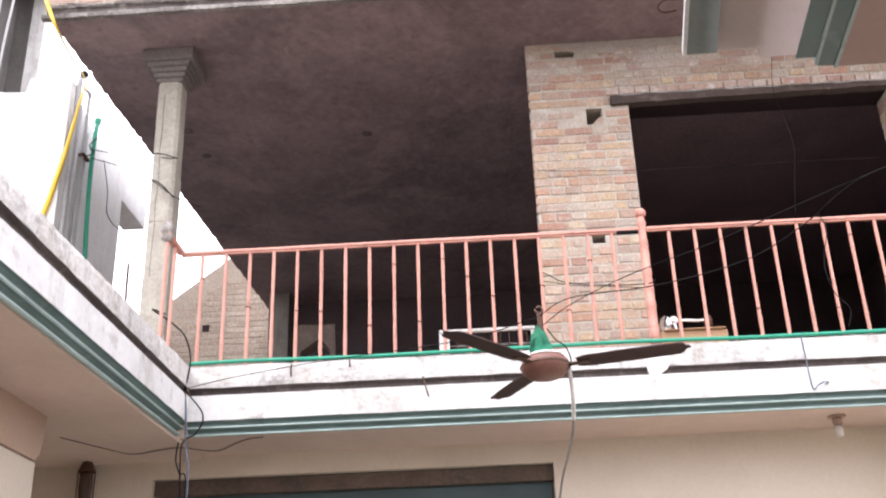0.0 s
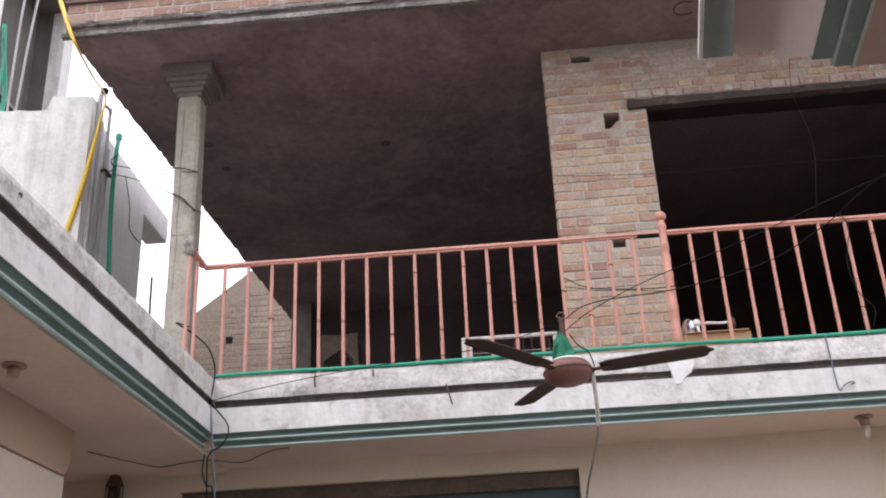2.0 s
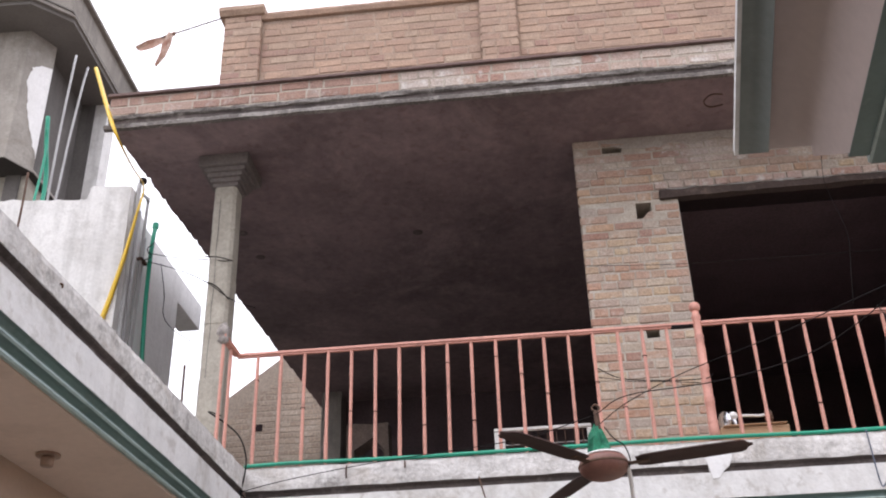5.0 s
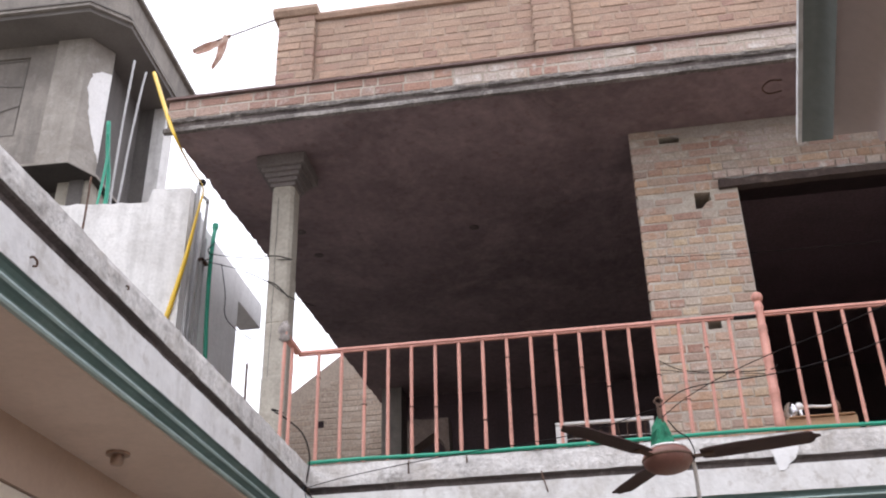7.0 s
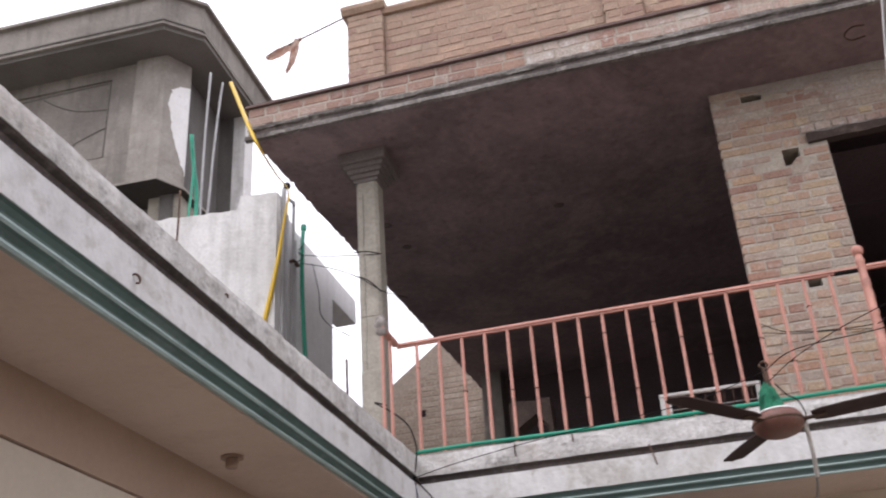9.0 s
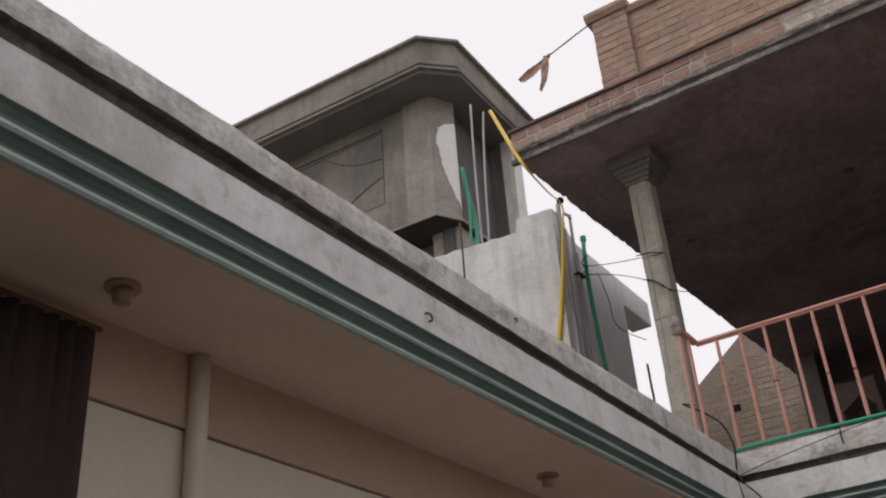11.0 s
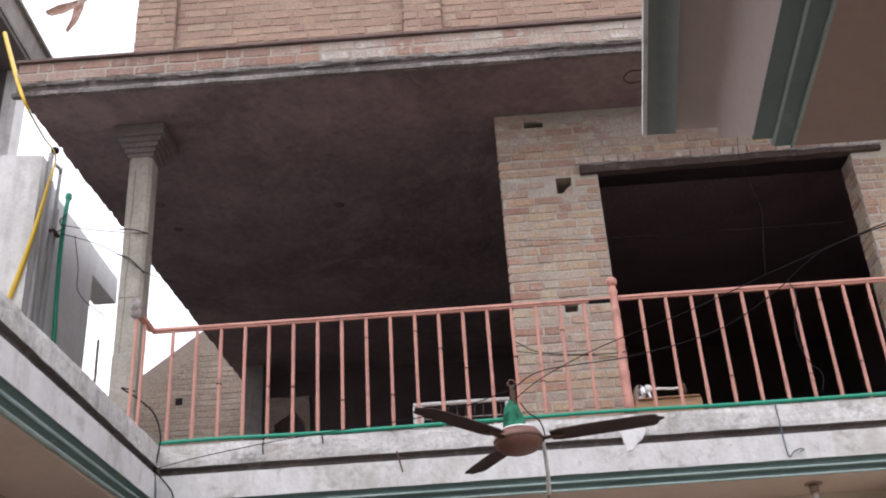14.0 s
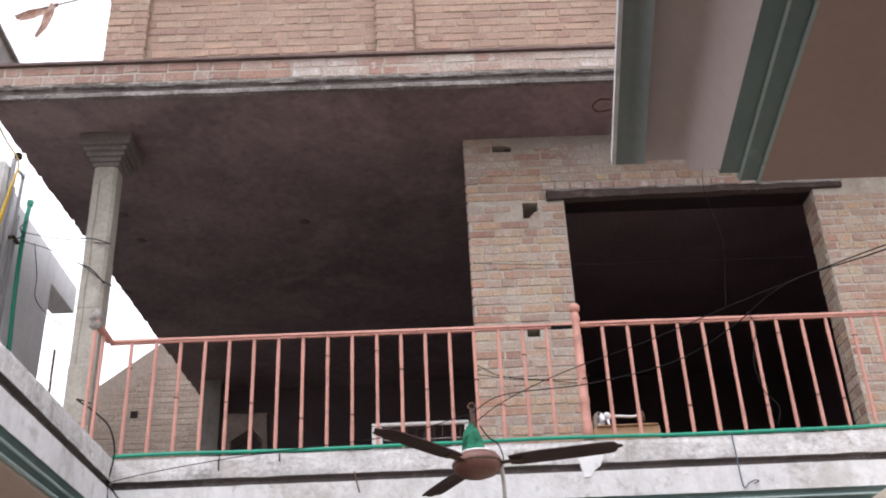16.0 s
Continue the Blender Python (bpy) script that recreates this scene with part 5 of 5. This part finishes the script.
def torn_cloth(points, seed):
    """A ragged strip of cloth with a little thickness, from pairs of edge points."""
    r = random.Random(seed)
    bm = bmesh.new()
    fr, bk = [], []
    for a, b in points:
        a, b = Vector(a), Vector(b)
        row = []
        for k in range(4):
            q = a.lerp(b, k / 3) + Vector((r.uniform(-0.006, 0.006), r.uniform(-0.02, 0.02), r.uniform(-0.008, 0.008)))
            row.append(q)
        fr.append([bm.verts.new(q) for q in row])
        bk.append([bm.verts.new(q + Vector((0, 0.004, 0))) for q in row])
    for i in range(len(points) - 1):
        for k in range(3):
            bm.faces.new((fr[i][k], fr[i + 1][k], fr[i + 1][k + 1], fr[i][k + 1]))
            bm.faces.new((bk[i][k], bk[i][k + 1], bk[i + 1][k + 1], bk[i + 1][k]))
        for k in (0, 3):
            bm.faces.new((fr[i][k], bk[i][k], bk[i + 1][k], fr[i + 1][k]))
    for i in (0, -1):
        for k in range(3):
            bm.faces.new((fr[i][k], fr[i][k + 1], bk[i][k + 1], bk[i][k]))
    return bm


under(link("cloth", torn_cloth([((-2.86, 6.420, 7.513), (-2.857, 6.420, 7.488)), ((-2.97, 6.420, 7.46), (-2.955, 6.420, 7.40)), ((-3.08, 6.420, 7.415), (-3.05, 6.420, 7.335)), ((-3.19, 6.420, 7.375), (-3.14, 6.420, 7.32))], 3), CLOTH_BROWN), flag)
under(link("cloth", torn_cloth([((-2.905, 6.410, 7.488), (-2.865, 6.410, 7.475)), ((-2.945, 6.410, 7.36), (-2.885, 6.410, 7.355)), ((-2.962, 6.410, 7.25), (-2.918, 6.410, 7.24)), ((-3.004, 6.410, 7.16), (-2.985, 6.410, 7.15))], 4), CLOTH_BROWN), flag)

# ---- pipes on the stair room and the tower ----
yellow = [(-3.927, 7.200, 7.858), (-3.471, 6.600, 6.976), (-3.232, 6.300, 6.512), (-3.162, 6.350, 6.344), (-3.339, 7.000, 6.563), (-3.473, 7.570, 6.736), (-3.503, 7.580, 6.500), (-3.568, 7.580, 6.035), (-3.653, 7.580, 5.595), (-3.704, 7.580, 5.373), (-3.760, 7.580, 5.071)]
tagged(link("yellow_hose", hose(yellow, [0.02, 0.019, 0.017, 0.008, 0.007, 0.007, 0.012, 0.019, 0.022, 0.022, 0.022]), YELLOW_PLASTIC, True), "yellow plastic hose hanging down the whitewashed wall", "hose")
standpipe = base("stand_pipe", -3.58, 7.7, FLOOR_Z - 0.02)
tagged(standpipe, "grey water pipes with valve up the side wall", "pipe")
for pts, r in (([(-3.585, 7.72, FLOOR_Z), (-3.585, 7.72, 6.4), (-3.575, 7.7, 6.86)], 0.024), ([(-3.585, 7.8, FLOOR_Z), (-3.585, 7.8, 6.62)], 0.022), ([(-3.575, 7.93, FLOOR_Z), (-3.575, 7.93, 6.55), (-3.57, 7.92, 6.79), (-3.56, 7.84, 6.80), (-3.56, 7.77, 6.78)], 0.016), ([(-3.585, 8.0, FLOOR_Z), (-3.585, 8.0, 6.45)], 0.013)):
    under(link("pipe", tube(pts, r, 10, 5, straight=len(pts) == 2), PIPE_GREY, True), standpipe)
under(link("valve", lathe([(0.02, 0.0), (0.034, 0.01), (0.036, 0.04), (0.024, 0.055)], 12, at=(-3.545, 7.7, 6.86)), BLACK_WIRE), standpipe)
under(link("clamp", add_box(bmesh.new(), -3.60, -3.545, 7.90, 8.03, 6.17, 6.195, 0.004), RUST), standpipe)
green_pipe = tagged(link("green_pipe", tube([(-3.550, 8.122, 6.675), (-3.550, 8.093, 6.443), (-3.550, 8.089, 6.066), (-3.550, 8.126, 5.660), (-3.550, 8.190, 5.164), (-3.55, 8.15, 4.6)], 0.021, 10), GREEN_PLASTIC, True), "green plastic water pipe down the side wall", "pipe")
part("coupling", lathe([(0.024, -0.03), (0.03, -0.025), (0.03, 0.025), (0.024, 0.03)], 12, at=(-3.550, 8.117, 6.647)), GREEN_PLASTIC, green_pipe)
part("wire_wrap", tube([(-3.530, 8.091, 6.449), (-3.530, 7.952, 6.297), (-3.530, 8.062, 6.284), (-3.530, 7.918, 6.171), (-3.530, 7.829, 6.151)], 0.005, 6), BLACK_WIRE, green_pipe)
cable("wall_wire", [(-3.610, 8.492, 6.446), (-3.610, 8.657, 6.193), (-3.600, 8.671, 5.973), (-3.500, 8.664, 5.819), (-2.782, 7.300, 5.028)], 0.004, BLACK_WIRE, "thin black wire trailing along the grey side wall")
cable("span_wire", [(-3.550, 8.017, 6.295), (-3.153, 7.700, 6.045), (-2.650, 7.100, 5.656), (-2.378, 6.985, 5.557)], 0.0035, BLACK_WIRE, "thin black wire tied from the pipe to the column")
cable("span_wire", [(-3.550, 8.041, 6.219), (-3.069, 7.600, 5.859), (-2.585, 7.000, 5.391), (-2.388, 7.020, 5.239), (-2.362, 7.600, 5.434)], 0.0035, BLACK_WIRE, "thin black wire tied from the pipe to the column")
cable("column_wire", [(-2.62, 6.99, 5.62), (-2.5, 6.978, 5.60), (-2.38, 6.99, 5.56)], 0.005, BLACK_WIRE, "thin black wire wound round the column")
cable("column_wire", [(-2.61, 6.99, 5.40), (-2.5, 6.978, 5.34), (-2.39, 6.99, 5.22)], 0.005, BLACK_WIRE, "thin black wire wound round the column")
for pts in ([(-5.080, 8.831, 9.499), (-5.080, 8.791, 8.546), (-5.080, 8.785, 7.756), (-5.080, 8.780, 7.231), (-5.08, 8.6, 6.64)], [(-5.120, 9.211, 9.628), (-5.100, 9.124, 9.256), (-5.100, 9.043, 8.450), (-5.100, 8.967, 7.472), (-5.1, 8.75, 6.64)]):
    cable("conduit", pts, 0.0135, PIPE_GREY, "grey conduit pipe up the side of the tower room", "pipe", 8)
tower_green = tagged(link("green_pipe", tube([(-5.030, 8.406, 8.308), (-5.030, 8.490, 7.967), (-5.030, 8.597, 7.644), (-5.030, 8.602, 7.278), (-5.03, 8.5, 6.64)], 0.024, 8), GREEN_PLASTIC, True), "green plastic pipes against the tower room", "pipe")
part("branch", tube([(-5.000, 8.375, 8.139), (-5.000, 8.441, 7.968), (-5.000, 8.433, 7.552), (-5.000, 8.403, 7.176), (-5.0, 8.45, 6.64)], 0.014, 8), GREEN_PLASTIC, tower_green, "", True)
cable("iron_rod", [(-4.575, 7.500, 6.955), (-4.57, 7.500, 6.6), (-4.575, 7.5, 6.0), (-4.60, 7.5, FLOOR_Z - 0.02)], 0.011, RUST, "rusty iron rod standing by the whitewashed wall", "rod")
cable("iron_rod", [(-2.887, 7.500, 4.911), (-2.885, 7.500, 4.702), (-2.885, 7.500, 4.479), (-2.93, 7.5, FLOOR_Z - 0.02)], 0.011, RUST, "rusty iron rod standing beyond the column", "rod")

# ---- dark curtain beside the side wall ----
curtain_bm = bmesh.new()
fold = [(-2.535 + 0.018 * math.sin(9.0 * k), 1.842 - 0.03 * k) for k in range(28)]
sheet = [[curtain_bm.verts.new((x + d, y, z)) for x, y in fold] for d in (0.0, -0.006) for z in (0.02, 1.1, 2.2, 3.1)]
for a, b in ((0, 1), (1, 2), (2, 3), (4, 5), (5, 6), (6, 7), (0, 4), (3, 7)):
    for k in range(len(fold) - 1):
        curtain_bm.faces.new((sheet[a][k], sheet[a][k + 1], sheet[b][k + 1], sheet[b][k]))
for k in (0, len(fold) - 1):
    for a in range(3):
        curtain_bm.faces.new((sheet[a][k], sheet[a + 1][k], sheet[a + 5][k], sheet[a + 4][k]))
curtain = tagged(link("curtain", curtain_bm, surface("dark_brown_cloth", (0.05, 0.03, 0.025), 0.95, (0.03, 0.02, 0.018), 6.0, 0.6, 0.15, 80, 0.3), True), "dark brown curtain hanging against the side wall", "curtain")
part("rod", tube([(-2.535, 0.95, 3.11), (-2.535, 1.86, 3.11)], 0.010, 8, straight=True), RUST, curtain)

# ---- bricks of walls, roof edge and parapet ----
SMALL_HOLES = UPPER_HOLES[1:]
lay_bricks(upper_wall, BRICK, 0.40, 1.185, FLOOR_Z, 5.93, WALL_Y, 3, SMALL_HOLES, spread=0.003, header_rows=0.55)
lay_bricks(upper_wall, BRICK, 0.40, 1.01, 6.013, 6.093, WALL_Y - 0.002, 42, SMALL_HOLES, header_rows=0.6)
lay_bricks(upper_wall, BRICK_LIMED, 1.02, 3.5, 6.013, 6.093, WALL_Y - 0.012, 41, SMALL_HOLES, header_rows=1.0)
lay_bricks(upper_wall, BRICK, 0.40, 3.9, 6.097, 6.245, WALL_Y - 0.002, 4, SMALL_HOLES, header_rows=0.4)
lay_bricks(upper_wall, BRICK_LIMED, 0.40, 3.9, 6.247, 6.475, WALL_Y + 0.001, 43, SMALL_HOLES, header_rows=0.4)
part("brick", prism([(0.893, 5.764), (0.977, 5.764), (0.977, 5.832), (0.945, 5.822), (0.915, 5.79)], WALL_Y + 0.004, WALL_Y + 0.12, "y"), BRICK, upper_wall)
lay_bricks(upper_wall, BRICK, 0.40, 1.05, 5.93, 6.01, WALL_Y, 5, SMALL_HOLES)
lay_bricks(upper_wall, BRICK_LIMED, 0.40, 0.83, 6.476, 6.545, WALL_Y, 6, SMALL_HOLES)
upper_wall_east = tagged(new("wall_upper_jamb"), "bare brick wall beside the dark opening", "wall", kind="structure")
lay_bricks(upper_wall_east, BRICK, 3.24, 4.1, FLOOR_Z, 5.93, WALL_Y, 8)
lay_bricks(parapet, BRICK_PARAPET, -2.105, -0.29, 6.864, 7.56, FASCIA_Y + 0.066, 9, header_rows=0.12)
lay_bricks(parapet, BRICK_PARAPET, 0.03, 1.84, 6.864, 7.56, FASCIA_Y + 0.066, 10, header_rows=0.12)
for n, (p0, p1) in enumerate(PIERS[:2]):
    lay_bricks(parapet, BRICK_PARAPET, p0, p1, 6.864, 7.60, FASCIA_Y + 0.02, 20 + n, header_rows=0.5)
lay_bricks(roof_edge, EDGE_BRICK, -3.32, -0.95, 6.648, 6.835, FASCIA_Y, 13, header_rows=0.2, course=0.0925, height=0.083)
lay_bricks(roof_edge, BRICK_LIMED, -0.94, 2.2, 6.648, 6.835, FASCIA_Y, 12, header_rows=0.2, course=0.0925, height=0.083)
gable_rows = []
for k in range(24):
    z = 5.3 + 0.083 * k
    left = -5.15 if z < 6.3 else -5.15 + (z - 6.3) / 0.79
    gable_rows.append((left + 0.14 + 0.1 * math.sin(k * 5.1) ** 2, min(-2.5, -3.25 + max(0.0, 7.85 - z)), z, GABLE_Y))
# black box among the bricks, painted darkness in place of a recess
part("putlog_hole", box(-4.08, -3.98, GABLE_Y - 0.007, GABLE_Y + 0.05, 6.505, 6.605, 0.004), SHADE_BLACK, gable, "small hole drawn as a black box")
FAR_BRICK = surface("grey_far_brick", (0.315, 0.25, 0.195), 0.95, (0.23, 0.18, 0.14), 1.5, 0.8, 0.3, 30, 0.5, piece=[(0.33, 0.26, 0.2), (0.28, 0.215, 0.165), (0.36, 0.295, 0.235), (0.3, 0.235, 0.18)], spots=(0.40, 0.36, 0.31), spots_amount=0.45)
far_rng = random.Random(15)
far_meshes = [brick_mesh("brick", 1.0, 0.05, 0.071, 400 + k) for k in range(4)]
for me in far_meshes:
    me.materials.append(FAR_BRICK)
for x0, x1, z, y in gable_rows:
    brick_row(gable, far_meshes, far_rng, x0, x1, z + 0.04, y)

# brick ends in the reveal of the opening
jrng = random.Random(17)
end_meshes = [brick_mesh("brick", 1.0, 0.03, 0.063, 500 + k) for k in range(4)]
for me in end_meshes:
    me.materials.append(BRICK)
for k in range(30):
    z = FLOOR_Z + 0.0745 * k + 0.037
    split = jrng.choice((7.2, 7.31))
    for y0, y1 in ((7.186, split), (split + 0.012, 7.425)):
        if y1 - y0 > 0.04:
            ob = new("brick", jrng.choice(end_meshes))
            ob.parent = upper_wall_east
            ob.location = (3.231 + jrng.uniform(-0.003, 0.003), (y0 + y1) / 2, z + jrng.uniform(-0.003, 0.003))
            ob.rotation_euler = (0, 0, radians(-90))
            ob.scale = (y1 - y0, 1, jrng.uniform(0.92, 1.05))
